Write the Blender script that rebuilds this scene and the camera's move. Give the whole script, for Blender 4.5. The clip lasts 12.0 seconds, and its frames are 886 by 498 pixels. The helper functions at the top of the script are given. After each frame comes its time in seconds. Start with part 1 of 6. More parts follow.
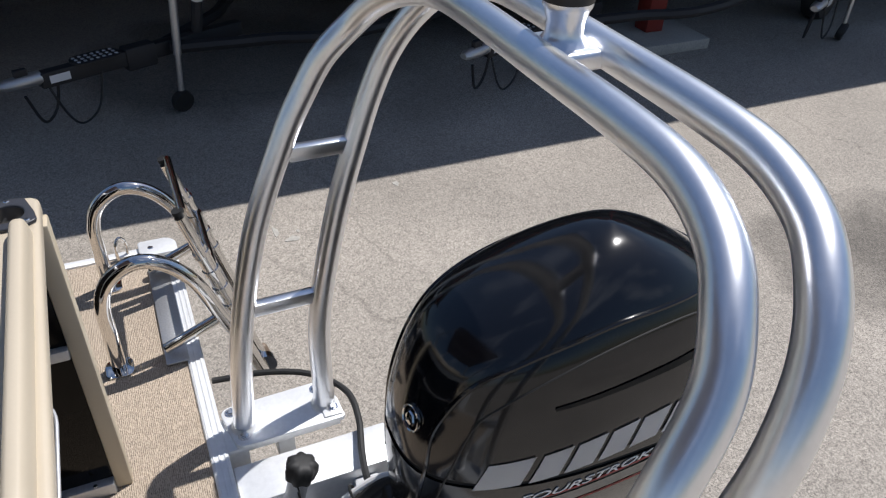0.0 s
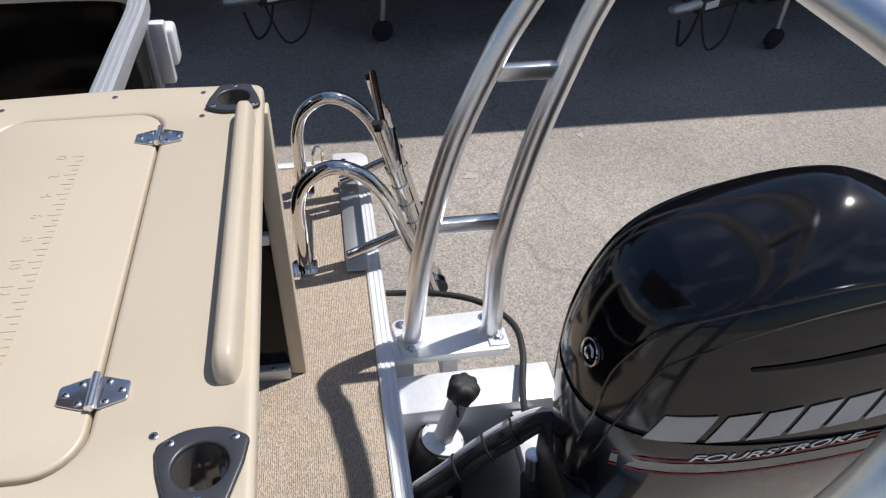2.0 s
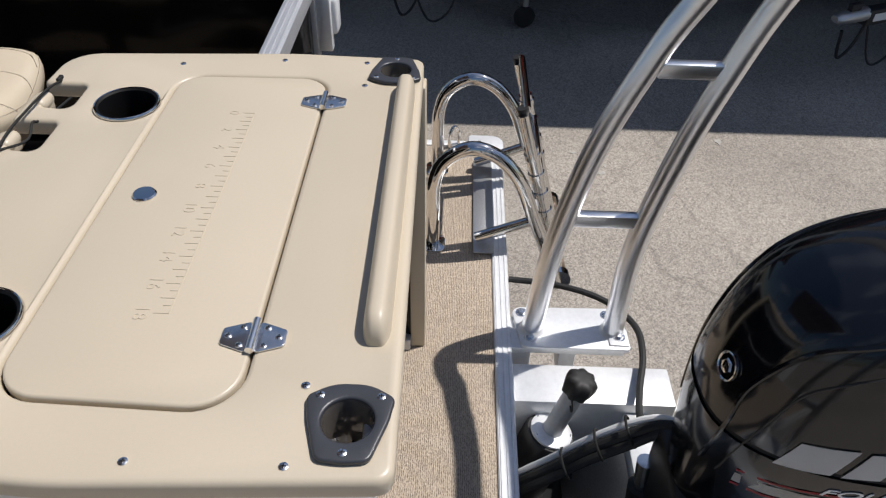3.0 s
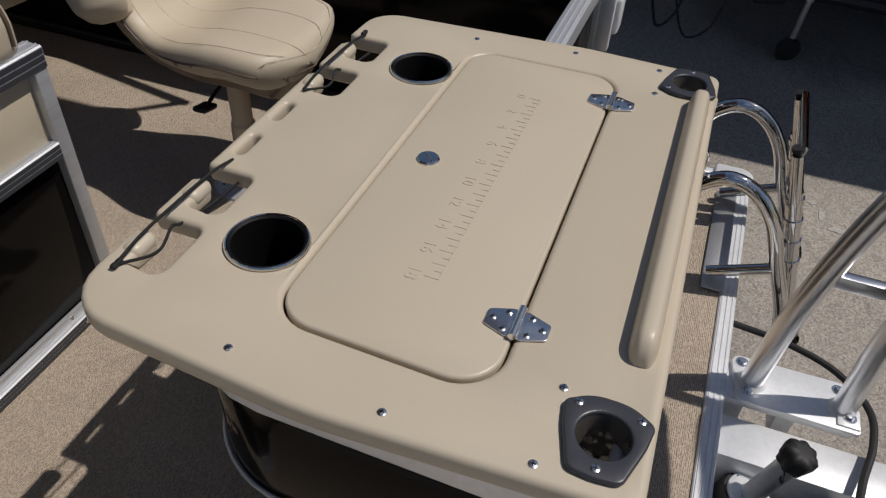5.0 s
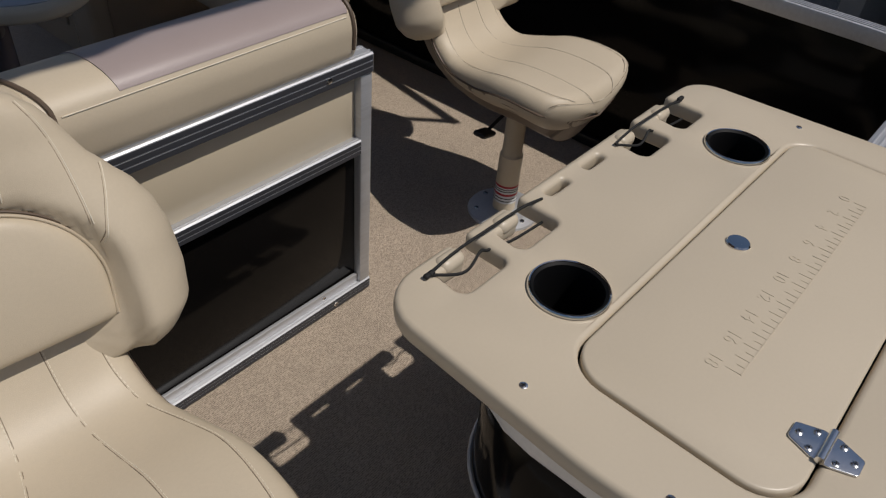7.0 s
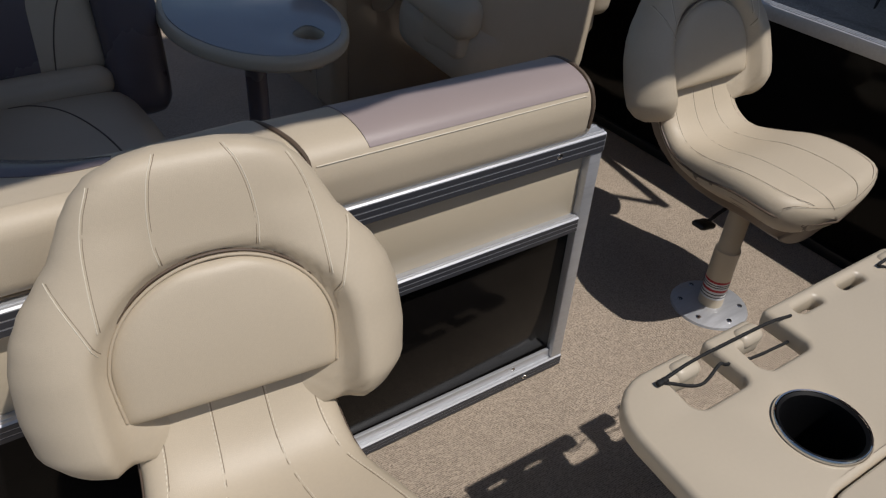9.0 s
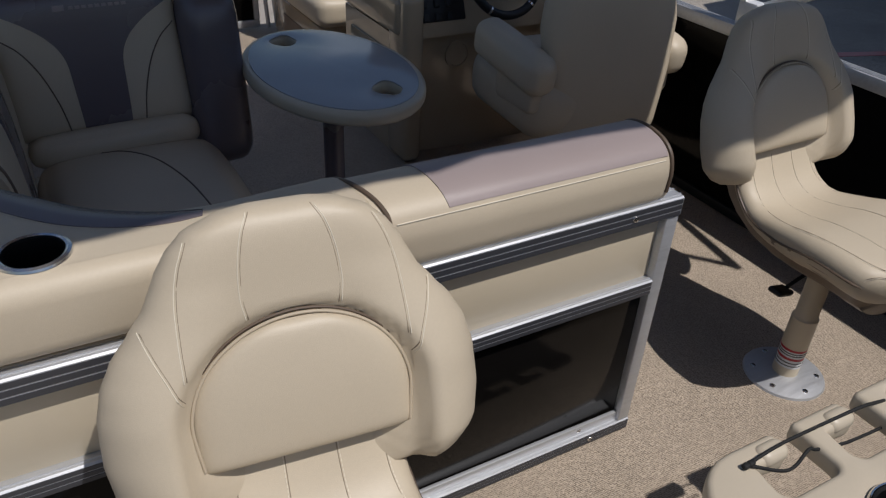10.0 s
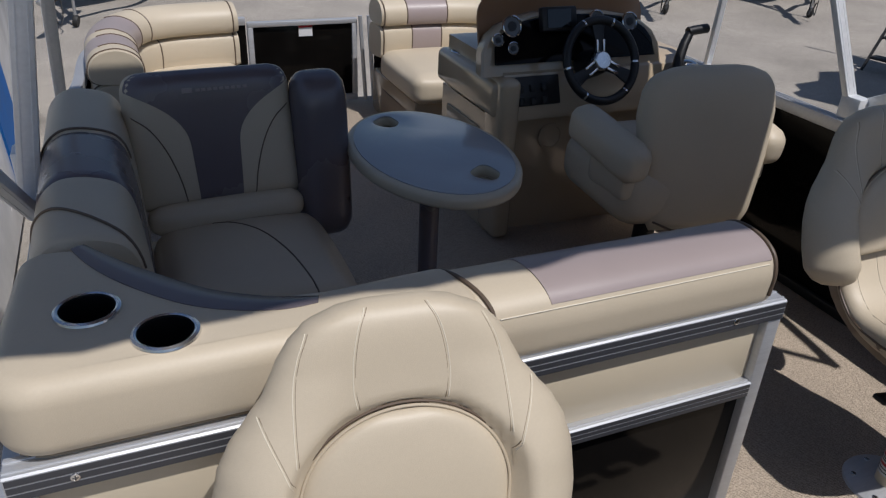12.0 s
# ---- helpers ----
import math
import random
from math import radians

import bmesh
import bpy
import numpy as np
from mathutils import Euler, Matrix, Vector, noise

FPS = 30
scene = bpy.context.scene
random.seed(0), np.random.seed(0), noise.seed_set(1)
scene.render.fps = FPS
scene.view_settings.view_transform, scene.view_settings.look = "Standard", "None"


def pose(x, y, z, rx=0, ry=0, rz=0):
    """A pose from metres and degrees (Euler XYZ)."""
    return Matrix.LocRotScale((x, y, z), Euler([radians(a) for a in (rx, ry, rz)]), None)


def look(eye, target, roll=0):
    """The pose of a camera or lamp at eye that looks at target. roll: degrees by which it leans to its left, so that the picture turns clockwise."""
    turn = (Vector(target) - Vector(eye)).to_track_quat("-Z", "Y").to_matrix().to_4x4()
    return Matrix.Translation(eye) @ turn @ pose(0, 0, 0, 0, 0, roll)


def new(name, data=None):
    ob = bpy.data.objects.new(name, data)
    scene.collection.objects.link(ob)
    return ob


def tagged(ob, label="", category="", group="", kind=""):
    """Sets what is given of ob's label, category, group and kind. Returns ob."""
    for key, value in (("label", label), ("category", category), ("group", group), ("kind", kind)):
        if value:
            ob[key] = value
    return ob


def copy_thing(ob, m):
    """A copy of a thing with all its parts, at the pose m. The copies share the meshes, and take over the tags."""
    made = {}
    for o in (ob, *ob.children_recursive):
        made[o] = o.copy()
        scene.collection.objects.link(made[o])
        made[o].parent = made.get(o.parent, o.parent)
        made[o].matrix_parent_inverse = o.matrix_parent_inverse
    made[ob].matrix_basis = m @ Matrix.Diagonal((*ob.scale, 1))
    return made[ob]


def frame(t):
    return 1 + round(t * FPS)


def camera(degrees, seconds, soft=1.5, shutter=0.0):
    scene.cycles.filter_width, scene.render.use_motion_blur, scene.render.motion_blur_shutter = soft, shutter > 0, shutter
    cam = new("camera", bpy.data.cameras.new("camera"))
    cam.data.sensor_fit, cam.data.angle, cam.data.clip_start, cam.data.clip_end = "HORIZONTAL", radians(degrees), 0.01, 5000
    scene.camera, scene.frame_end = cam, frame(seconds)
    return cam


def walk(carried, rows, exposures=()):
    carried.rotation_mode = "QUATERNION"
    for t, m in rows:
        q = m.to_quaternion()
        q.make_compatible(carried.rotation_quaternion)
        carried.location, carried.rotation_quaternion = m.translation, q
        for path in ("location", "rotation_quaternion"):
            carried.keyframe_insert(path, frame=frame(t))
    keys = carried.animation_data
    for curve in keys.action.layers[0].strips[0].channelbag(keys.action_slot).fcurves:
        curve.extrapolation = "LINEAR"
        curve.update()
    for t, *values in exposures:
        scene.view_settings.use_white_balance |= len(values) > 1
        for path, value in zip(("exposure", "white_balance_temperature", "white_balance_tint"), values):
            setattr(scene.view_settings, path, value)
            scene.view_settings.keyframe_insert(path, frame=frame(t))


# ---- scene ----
from mathutils.bvhtree import BVHTree

cam = camera(61.0, 12.0, 1.25)
PATH = [
    (0, (-0.6158, -0.4410, 1.4278), (0.8572, -1.1253, 0.2608), 2.14),
    (0.5, (-0.6027, -0.4471, 1.4130), (0.8822, -1.0644, 0.2239), 1.35),
    (1, (-0.6008, -0.4264, 1.3973), (0.8900, -0.9603, 0.1757), 1.12),
    (1.5, (-0.6055, -0.3978, 1.3835), (0.9047, -0.8107, 0.1390), 1.69),
    (2, (-0.6083, -0.3844, 1.3634), (0.9155, -0.6452, 0.0946), 1.23),
    (2.5, (-0.6080, -0.3639, 1.3635), (0.9281, -0.4789, 0.0879), 0.62),
    (2.7, (-0.6109, -0.3488, 1.3634), (0.9186, -0.4035, 0.0759), 0.87),
    (4.3, (-0.6069, -0.2498, 1.3461), (0.8625, 0.0515, 0.0231), 2.95),
    (4.5, (-0.6071, -0.2372, 1.3445), (0.8421, 0.1234, 0.0142), 2.75),
    (5, (-0.6114, -0.2096, 1.3435), (0.8107, 0.2721, 0.0222), 3.34),
    (5.5, (-0.6230, -0.1757, 1.3490), (0.7574, 0.4389, 0.0387), 4.03),
    (6, (-0.6361, -0.1474, 1.3513), (0.7084, 0.5761, 0.0594), 4.70),
    (6.5, (-0.6572, -0.1127, 1.3516), (0.6224, 0.7280, 0.0648), 4.52),
    (7, (-0.6750, -0.0769, 1.3502), (0.5484, 0.8580, 0.0738), 5.61),
    (7.5, (-0.6930, -0.0410, 1.3562), (0.4688, 0.9849, 0.0923), 5.78),
    (7.7, (-0.7000, -0.0295, 1.3649), (0.4341, 1.0266, 0.1007), 5.66),
    (9.3, (-0.7099, 0.0176, 1.3511), (0.2098, 1.3703, 0.2002), 3.65),
    (9.5, (-0.7118, 0.0248, 1.3569), (0.1951, 1.4036, 0.2271), 3.40),
    (10, (-0.7330, 0.0345, 1.3766), (0.1180, 1.4768, 0.2831), 3.20),
    (10.5, (-0.7528, 0.0468, 1.3952), (0.0498, 1.5394, 0.3331), 3.22),
    (11, (-0.7677, 0.0571, 1.4089), (0.0044, 1.5873, 0.3782), 3.34),
    (11.5, (-0.7754, 0.0588, 1.4261), (-0.0561, 1.6360, 0.4285), 2.75),
    (12, (-0.7827, 0.0547, 1.4373), (-0.0752, 1.6602, 0.4773), 2.69),
]
walk(cam, [(t, look(eye, target, roll)) for t, eye, target, roll in PATH],
     [(0, 0.26, 6400, 9), (1.5, 0.26, 6400, 10), (2.7, 0.16, 6550, 9), (4.5, -0.36, 6700, 9), (5.5, -0.58, 6800, 10), (6.5, -0.56, 6850, 10), (7.5, -0.52, 6800, 10), (9.5, -0.42, 6580, 10), (10.5, -0.36, 6450, 10), (12, -0.22, 6350, 10)])

# ---- world, sun, exposure ----
SUN_WAY = Vector((-0.155, 0.385, -0.725)).normalized()
world = bpy.data.worlds.new("sky")
scene.world = world
world.use_nodes = True
_wn = world.node_tree.nodes
_sky = _wn.new("ShaderNodeTexSky")
_sky.sky_type, _sky.sun_disc = "NISHITA", False
_sky.sun_elevation, _sky.sun_rotation = radians(60), radians(158)
_sky.dust_density, _sky.air_density, _sky.ozone_density = 1.0, 1.5, 2.5
# thin broken cloud in the blue
_cl = _wn.new("ShaderNodeTexNoise")
_cl.inputs["Scale"].default_value, _cl.inputs["Detail"].default_value = 3.2, 8
_cr = _wn.new("ShaderNodeMapRange")
_cr.inputs[1].default_value, _cr.inputs[2].default_value, _cr.inputs[3].default_value, _cr.inputs[4].default_value = 0.54, 0.72, 0.0, 0.55
_mx = _wn.new("ShaderNodeMix")
_mx.data_type = "RGBA"
_mx.inputs["B"].default_value = (13.0, 13.2, 13.5, 1)
world.node_tree.links.new(_cl.outputs[0], _cr.inputs[0])
world.node_tree.links.new(_cr.outputs[0], _mx.inputs["Factor"])
world.node_tree.links.new(_sky.outputs[0], _mx.inputs["A"])
_tn = _wn.new("ShaderNodeVectorMath")
_tn.operation = "MULTIPLY"
_tn.inputs[1].default_value = (0.91, 0.96, 1.12)
world.node_tree.links.new(_mx.outputs["Result"], _tn.inputs[0])
world.node_tree.links.new(_tn.outputs[0], _wn["Background"].inputs[0])
_wn["Background"].inputs[1].default_value = 0.056
sun_data = bpy.data.lights.new("sun", "SUN")
sun_data.energy, sun_data.angle, sun_data.color = 4.05, radians(0.6), (1.0, 0.96, 0.937)
new("sun", sun_data).matrix_world = look((0, 0, 30), Vector((0, 0, 30)) + SUN_WAY)
scene.view_settings.exposure = 0.0


# ---- materials ----
def mat(name, color, rough=0.5, metal=0.0, grain=0.0, grain_size=200.0, bump=0.0, bump_size=200.0, stain=0.12, stain_size=4.0, coat=0.0, stretch=(1, 1, 1), ior=1.5, rand=0.0):
    m = bpy.data.materials.new(name)
    m.use_nodes = True
    nt = m.node_tree
    n, l = nt.nodes, nt.links
    b = n["Principled BSDF"]
    b.inputs["Roughness"].default_value = rough
    b.inputs["Metallic"].default_value = metal
    b.inputs["IOR"].default_value = ior
    b.inputs["Coat Weight"].default_value = coat
    b.inputs["Coat Roughness"].default_value = 0.06
    co = n.new("ShaderNodeTexCoord")
    mp = n.new("ShaderNodeMapping")
    mp.inputs["Scale"].default_value = stretch
    l.new(co.outputs["Object"], mp.inputs[0])
    big = n.new("ShaderNodeTexNoise")
    big.inputs["Scale"].default_value, big.inputs["Detail"].default_value = stain_size, 5
    l.new(mp.outputs[0], big.inputs[0])
    fine = n.new("ShaderNodeTexNoise")
    fine.inputs["Scale"].default_value, fine.inputs["Detail"].default_value = grain_size, 3
    l.new(mp.outputs[0], fine.inputs[0])
    mr = n.new("ShaderNodeMapRange")
    mr.inputs[1].default_value, mr.inputs[2].default_value = 0.3, 0.7
    mr.inputs[3].default_value, mr.inputs[4].default_value = 1 - stain, 1 + stain * 0.6
    l.new(big.outputs[0], mr.inputs[0])
    mg = n.new("ShaderNodeMapRange")
    mg.inputs[1].default_value, mg.inputs[2].default_value = 0.3, 0.7
    mg.inputs[3].default_value, mg.inputs[4].default_value = 1 - grain, 1 + grain
    l.new(fine.outputs[0], mg.inputs[0])
    mul = n.new("ShaderNodeMath")
    mul.operation = "MULTIPLY"
    l.new(mr.outputs[0], mul.inputs[0]), l.new(mg.outputs[0], mul.inputs[1])
    sc = n.new("ShaderNodeVectorMath")
    sc.operation = "SCALE"
    sc.inputs[0].default_value = color
    l.new(mul.outputs[0], sc.inputs["Scale"])
    l.new(sc.outputs[0], b.inputs["Base Color"])
    rr = n.new("ShaderNodeMapRange")
    rr.inputs[3].default_value, rr.inputs[4].default_value = max(0.02, rough * 0.8), min(1, rough * 1.2)
    l.new(big.outputs[0], rr.inputs[0])
    l.new(rr.outputs[0], b.inputs["Roughness"])
    if bump:
        bn = n.new("ShaderNodeTexNoise")
        bn.inputs["Scale"].default_value, bn.inputs["Detail"].default_value = bump_size, 2
        l.new(mp.outputs[0], bn.inputs[0])
        bp = n.new("ShaderNodeBump")
        bp.inputs["Strength"].default_value, bp.inputs["Distance"].default_value = bump, 0.002
        l.new(bn.outputs[0], bp.inputs["Height"])
        l.new(bp.outputs[0], b.inputs["Normal"])
    return m


M_table = mat("beige_plastic", (0.545, 0.472, 0.362), 0.38, bump=0.06, bump_size=900, stain=0.03, grain=0.01)
M_vinyl = mat("cream_vinyl", (0.555, 0.475, 0.357), 0.48, bump=0.16, bump_size=700, stain=0.05, grain=0.015)
M_vinylg = mat("mauve_grey_vinyl", (0.34, 0.28, 0.27), 0.36, bump=0.12, bump_size=700, stain=0.05)
M_vinyld = mat("dark_grey_vinyl", (0.14, 0.118, 0.13), 0.27, ior=1.6, bump=0.10, bump_size=700, stain=0.05)
M_pipe = mat("brown_piping", (0.12, 0.085, 0.06), 0.5)
M_thread = mat("pale_thread", (0.74, 0.68, 0.56), 0.7)
M_seam = mat("shaded_seam", (0.24, 0.19, 0.135), 0.8)
M_cordpipe = mat("cream_piping", (0.50, 0.42, 0.31), 0.5)
M_alu = mat("brushed_aluminium", (0.57, 0.58, 0.60), 0.50, 0.65, grain=0.05, grain_size=60, stretch=(1, 30, 30), stain=0.08, bump=0.05)
M_aluw = mat("white_aluminium", (0.80, 0.81, 0.82), 0.42, 0.35, grain=0.04, grain_size=80, stain=0.1, bump=0.05)
M_archalu = mat("anodised_tube", (0.88, 0.89, 0.91), 0.31, 1.0, grain=0.02, grain_size=90, stain=0.05)
M_chrome = mat("polished_stainless", (0.70, 0.68, 0.65), 0.05, 1.0, stain=0.03)
M_stamped = mat("stamped_stainless", (0.80, 0.80, 0.80), 0.24, 1.0, grain=0.03)
M_black = mat("black_gelcoat", (0.004, 0.0045, 0.006), 0.12, stain=0.2, ior=1.45, coat=0.3)
M_blackp = mat("black_plastic", (0.009, 0.009, 0.010), 0.42, bump=0.1, bump_size=500, stain=0.2)
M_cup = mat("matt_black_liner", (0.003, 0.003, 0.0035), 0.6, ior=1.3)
M_smoke = mat("smoky_plastic", (0.10, 0.09, 0.08), 0.14, coat=0.4)
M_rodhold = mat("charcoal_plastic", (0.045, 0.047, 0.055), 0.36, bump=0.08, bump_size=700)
M_skin = mat("black_fence_skin", (0.005, 0.0045, 0.0042), 0.10, stain=0.3, stain_size=6, ior=1.21)
M_skinb = mat("beige_fence_skin", (0.58, 0.50, 0.37), 0.32, stain=0.04)
M_rubber = mat("black_rubber", (0.018, 0.018, 0.018), 0.6, bump=0.1)
M_cord = mat("black_shock_cord", (0.007, 0.007, 0.007), 0.75)
M_red = mat("red_vinyl_stripe", (0.42, 0.02, 0.03), 0.3)
M_silver = mat("silver_decal", (0.80, 0.80, 0.80), 0.35)
M_white = mat("white_gelcoat", (0.72, 0.73, 0.74), 0.25)
M_tabletop = mat("grey_tabletop", (0.40, 0.41, 0.42), 0.16, stain=0.06, coat=0.3)
M_console = mat("beige_fibreglass", (0.47, 0.375, 0.26), 0.16, stain=0.05, coat=0.5)
M_ground = mat("worn_asphalt", (0.330, 0.297, 0.256), 0.9, grain=0.16, grain_size=130, bump=0.5, bump_size=110, stain=0.20, stain_size=0.9)
M_post = mat("red_steel_paint", (0.23, 0.03, 0.022), 0.5)
M_conc = mat("concrete", (0.42, 0.40, 0.36), 0.9, grain=0.15, grain_size=60, bump=0.4)
M_shed = mat("grey_sheet_steel", (0.20, 0.20, 0.20), 0.6)
M_trail = mat("black_trailer_paint", (0.016, 0.016, 0.018), 0.62)
M_galv = mat("galvanised_steel", (0.5, 0.5, 0.5), 0.42, 0.8, grain=0.1)
M_blue = mat("blue_gelcoat", (0.02, 0.16, 0.50), 0.65, ior=1.25)
M_brass = mat("smoked_brown_acrylic", (0.30, 0.165, 0.09), 0.2)
M_brownv = mat("brown_vinyl", (0.19, 0.140, 0.100), 0.5, bump=0.1, bump_size=600)


def carpet_material():
    m = mat("woven_carpet", (0.352, 0.288, 0.222), 0.95, grain=0.12, grain_size=300, stain=0.10, stain_size=3)
    nt = m.node_tree
    n, l = nt.nodes, nt.links
    co = n.new("ShaderNodeTexCoord")
    rows = n.new("ShaderNodeTexWave")
    rows.bands_direction = "Y"
    rows.inputs["Scale"].default_value, rows.inputs["Distortion"].default_value = 72, 1.5
    rows.inputs["Detail"].default_value, rows.inputs["Detail Scale"].default_value = 2, 3
    l.new(co.outputs["Object"], rows.inputs[0])
    mp = n.new("ShaderNodeMapping")
    mp.inputs["Scale"].default_value = (1, 3, 1)
    l.new(co.outputs["Object"], mp.inputs[0])
    knots = n.new("ShaderNodeTexVoronoi")
    knots.inputs["Scale"].default_value = 165
    l.new(mp.outputs[0], knots.inputs[0])
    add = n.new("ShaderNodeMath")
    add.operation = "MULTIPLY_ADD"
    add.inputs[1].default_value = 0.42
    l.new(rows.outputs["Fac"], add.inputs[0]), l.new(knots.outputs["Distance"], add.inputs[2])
    bp = n.new("ShaderNodeBump")
    bp.inputs["Strength"].default_value, bp.inputs["Distance"].default_value = 0.8, 0.003
    l.new(add.outputs[0], bp.inputs["Height"])
    b = n["Principled BSDF"]
    l.new(bp.outputs[0], b.inputs["Normal"])
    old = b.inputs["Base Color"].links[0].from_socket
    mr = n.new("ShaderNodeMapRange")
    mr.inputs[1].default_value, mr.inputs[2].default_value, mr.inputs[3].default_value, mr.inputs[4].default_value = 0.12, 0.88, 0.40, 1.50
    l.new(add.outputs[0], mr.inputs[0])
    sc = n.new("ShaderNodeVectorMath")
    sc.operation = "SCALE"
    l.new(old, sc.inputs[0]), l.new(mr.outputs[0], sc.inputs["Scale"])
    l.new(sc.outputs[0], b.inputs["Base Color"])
    return m


M_carpet = carpet_material()


def ground_material():
    m = M_ground
    nt = m.node_tree
    n, l = nt.nodes, nt.links
    b = n["Principled BSDF"]
    co = n.new("ShaderNodeTexCoord")
    crack = n.new("ShaderNodeTexVoronoi")
    crack.feature, crack.inputs["Scale"].default_value = "DISTANCE_TO_EDGE", 0.33
    warp = n.new("ShaderNodeTexNoise")
    warp.inputs["Scale"].default_value, warp.inputs["Detail"].default_value = 2.2, 6
    l.new(co.outputs["Object"], warp.inputs[0])
    mix = n.new("ShaderNodeVectorMath")
    mix.operation = "MULTIPLY_ADD"
    mix.inputs[1].default_value = (0.7, 0.7, 0)
    l.new(warp.outputs["Color"], mix.inputs[0]), l.new(co.outputs["Object"], mix.inputs[2])
    l.new(mix.outputs[0], crack.inputs[0])
    cr = n.new("ShaderNodeMapRange")
    cr.inputs[1].default_value, cr.inputs[2].default_value, cr.inputs[3].default_value, cr.inputs[4].default_value = 0.0, 0.005, 0.78, 1.0
    l.new(crack.outputs["Distance"], cr.inputs[0])
    pebble = n.new("ShaderNodeTexVoronoi")
    pebble.inputs["Scale"].default_value = 95
    l.new(co.outputs["Object"], pebble.inputs[0])
    grit = n.new("ShaderNodeTexVoronoi")
    grit.inputs["Scale"].default_value = 260
    l.new(co.outputs["Object"], grit.inputs[0])
    sep, sep2 = n.new("ShaderNodeSeparateColor"), n.new("ShaderNodeSeparateColor")
    l.new(pebble.outputs["Color"], sep.inputs[0])
    l.new(grit.outputs["Color"], sep2.inputs[0])
    both = n.new("ShaderNodeMath")
    both.operation = "MULTIPLY_ADD"
    both.inputs[1].default_value = 0.55
    l.new(sep.outputs[0], both.inputs[0]), l.new(sep2.outputs[1], both.inputs[2])
    pr = n.new("ShaderNodeMapRange")
    pr.inputs[1].default_value, pr.inputs[2].default_value, pr.inputs[3].default_value, pr.inputs[4].default_value = 0.0, 1.55, 0.42, 1.60
    l.new(both.outputs[0], pr.inputs[0])
    # a crumbled brown patch where the surface has broken up, and oil marks in the shed
    worn = None
    for place, size, depth in (((1.55, -3.95, GZ), 0.62, 0.62), ((1.30, -4.6, GZ), 0.8, 0.70), ((5.6, -1.2, GZ), 1.3, 0.62), ((6.6, -4.2, GZ), 1.6, 0.6), ((-2.2, 7.4, GZ), 0.7, 0.35)):
        off = n.new("ShaderNodeVectorMath")
        off.operation = "DISTANCE"
        off.inputs[1].default_value = (place[0] + 0.35, place[1] + 0.35, place[2])
        l.new(mix.outputs[0], off.inputs[0])
        edge = n.new("ShaderNodeMapRange")
        edge.inputs[1].default_value, edge.inputs[2].default_value, edge.inputs[3].default_value, edge.inputs[4].default_value = size * 0.72, size, depth, 1.0
        l.new(off.outputs["Value"], edge.inputs[0])
        if worn is None:
            worn = edge.outputs[0]
        else:
            both2 = n.new("ShaderNodeMath")
            both2.operation = "MULTIPLY"
            l.new(worn, both2.inputs[0]), l.new(edge.outputs[0], both2.inputs[1])
            worn = both2.outputs[0]
    mu0 = n.new("ShaderNodeMath")
    mu0.operation = "MULTIPLY"
    l.new(cr.outputs[0], mu0.inputs[0]), l.new(worn, mu0.inputs[1])
    mu = n.new("ShaderNodeMath")
    mu.operation = "MULTIPLY"
    l.new(mu0.outputs[0], mu.inputs[0]), l.new(pr.outputs[0], mu.inputs[1])
    old = b.inputs["Base Color"].links[0].from_socket
    sc = n.new("ShaderNodeVectorMath")
    sc.operation = "SCALE"
    l.new(old, sc.inputs[0]), l.new(mu.outputs[0], sc.inputs["Scale"])
    l.new(sc.outputs[0], b.inputs["Base Color"])


GZ = -1.0     # the yard, a metre below the deck
ground_material()


# ---- mesh helpers ----
def thing(name, x=0, y=0, z=0, rz=0, label="", category="", group="", kind=""):
    e = new(name)
    e.empty_display_size = 0.05
    e.matrix_world = pose(x, y, z, 0, 0, rz)
    return tagged(e, label, category, group, kind)


def part(name, bm, material, parent=None, label="", smooth=True, kind="", category="", sharp=35):
    me = bpy.data.meshes.new(name)
    bm.normal_update()
    bm.to_mesh(me)
    bm.free()
    me.materials.append(material)
    if smooth:
        me.shade_smooth()
        me.set_sharp_from_angle(angle=radians(sharp))
    ob = new(name, me)
    if parent is not None:
        ob.parent = parent
    return tagged(ob, label, category, "", kind)


def solo(name, bm, material, label, category, kind="", group="", smooth=True):
    ob = part(name, bm, material, None, label, smooth, kind, category)
    return tagged(ob, group=group)


def box(x0, x1, y0, y1, z0, z1, bev=0.004, seg=2, bm=None):
    b = bmesh.new()
    bmesh.ops.create_cube(b, size=1)
    for v in b.verts:
        v.co = Vector(((x0 + x1) / 2 + v.co.x * (x1 - x0), (y0 + y1) / 2 + v.co.y * (y1 - y0), (z0 + z1) / 2 + v.co.z * (z1 - z0)))
    if bev:
        bmesh.ops.bevel(b, geom=list(b.edges), offset=bev, segments=seg, profile=0.5, affect="EDGES")
    return join(bm, b)


def join(bm, b):
    if bm is None:
        return b
    me = bpy.data.meshes.new("tmp")
    b.to_mesh(me)
    b.free()
    bm.from_mesh(me)
    bpy.data.meshes.remove(me)
    return bm


def move(bm, m):
    bmesh.ops.transform(bm, matrix=m, verts=list(bm.verts))
    return bm


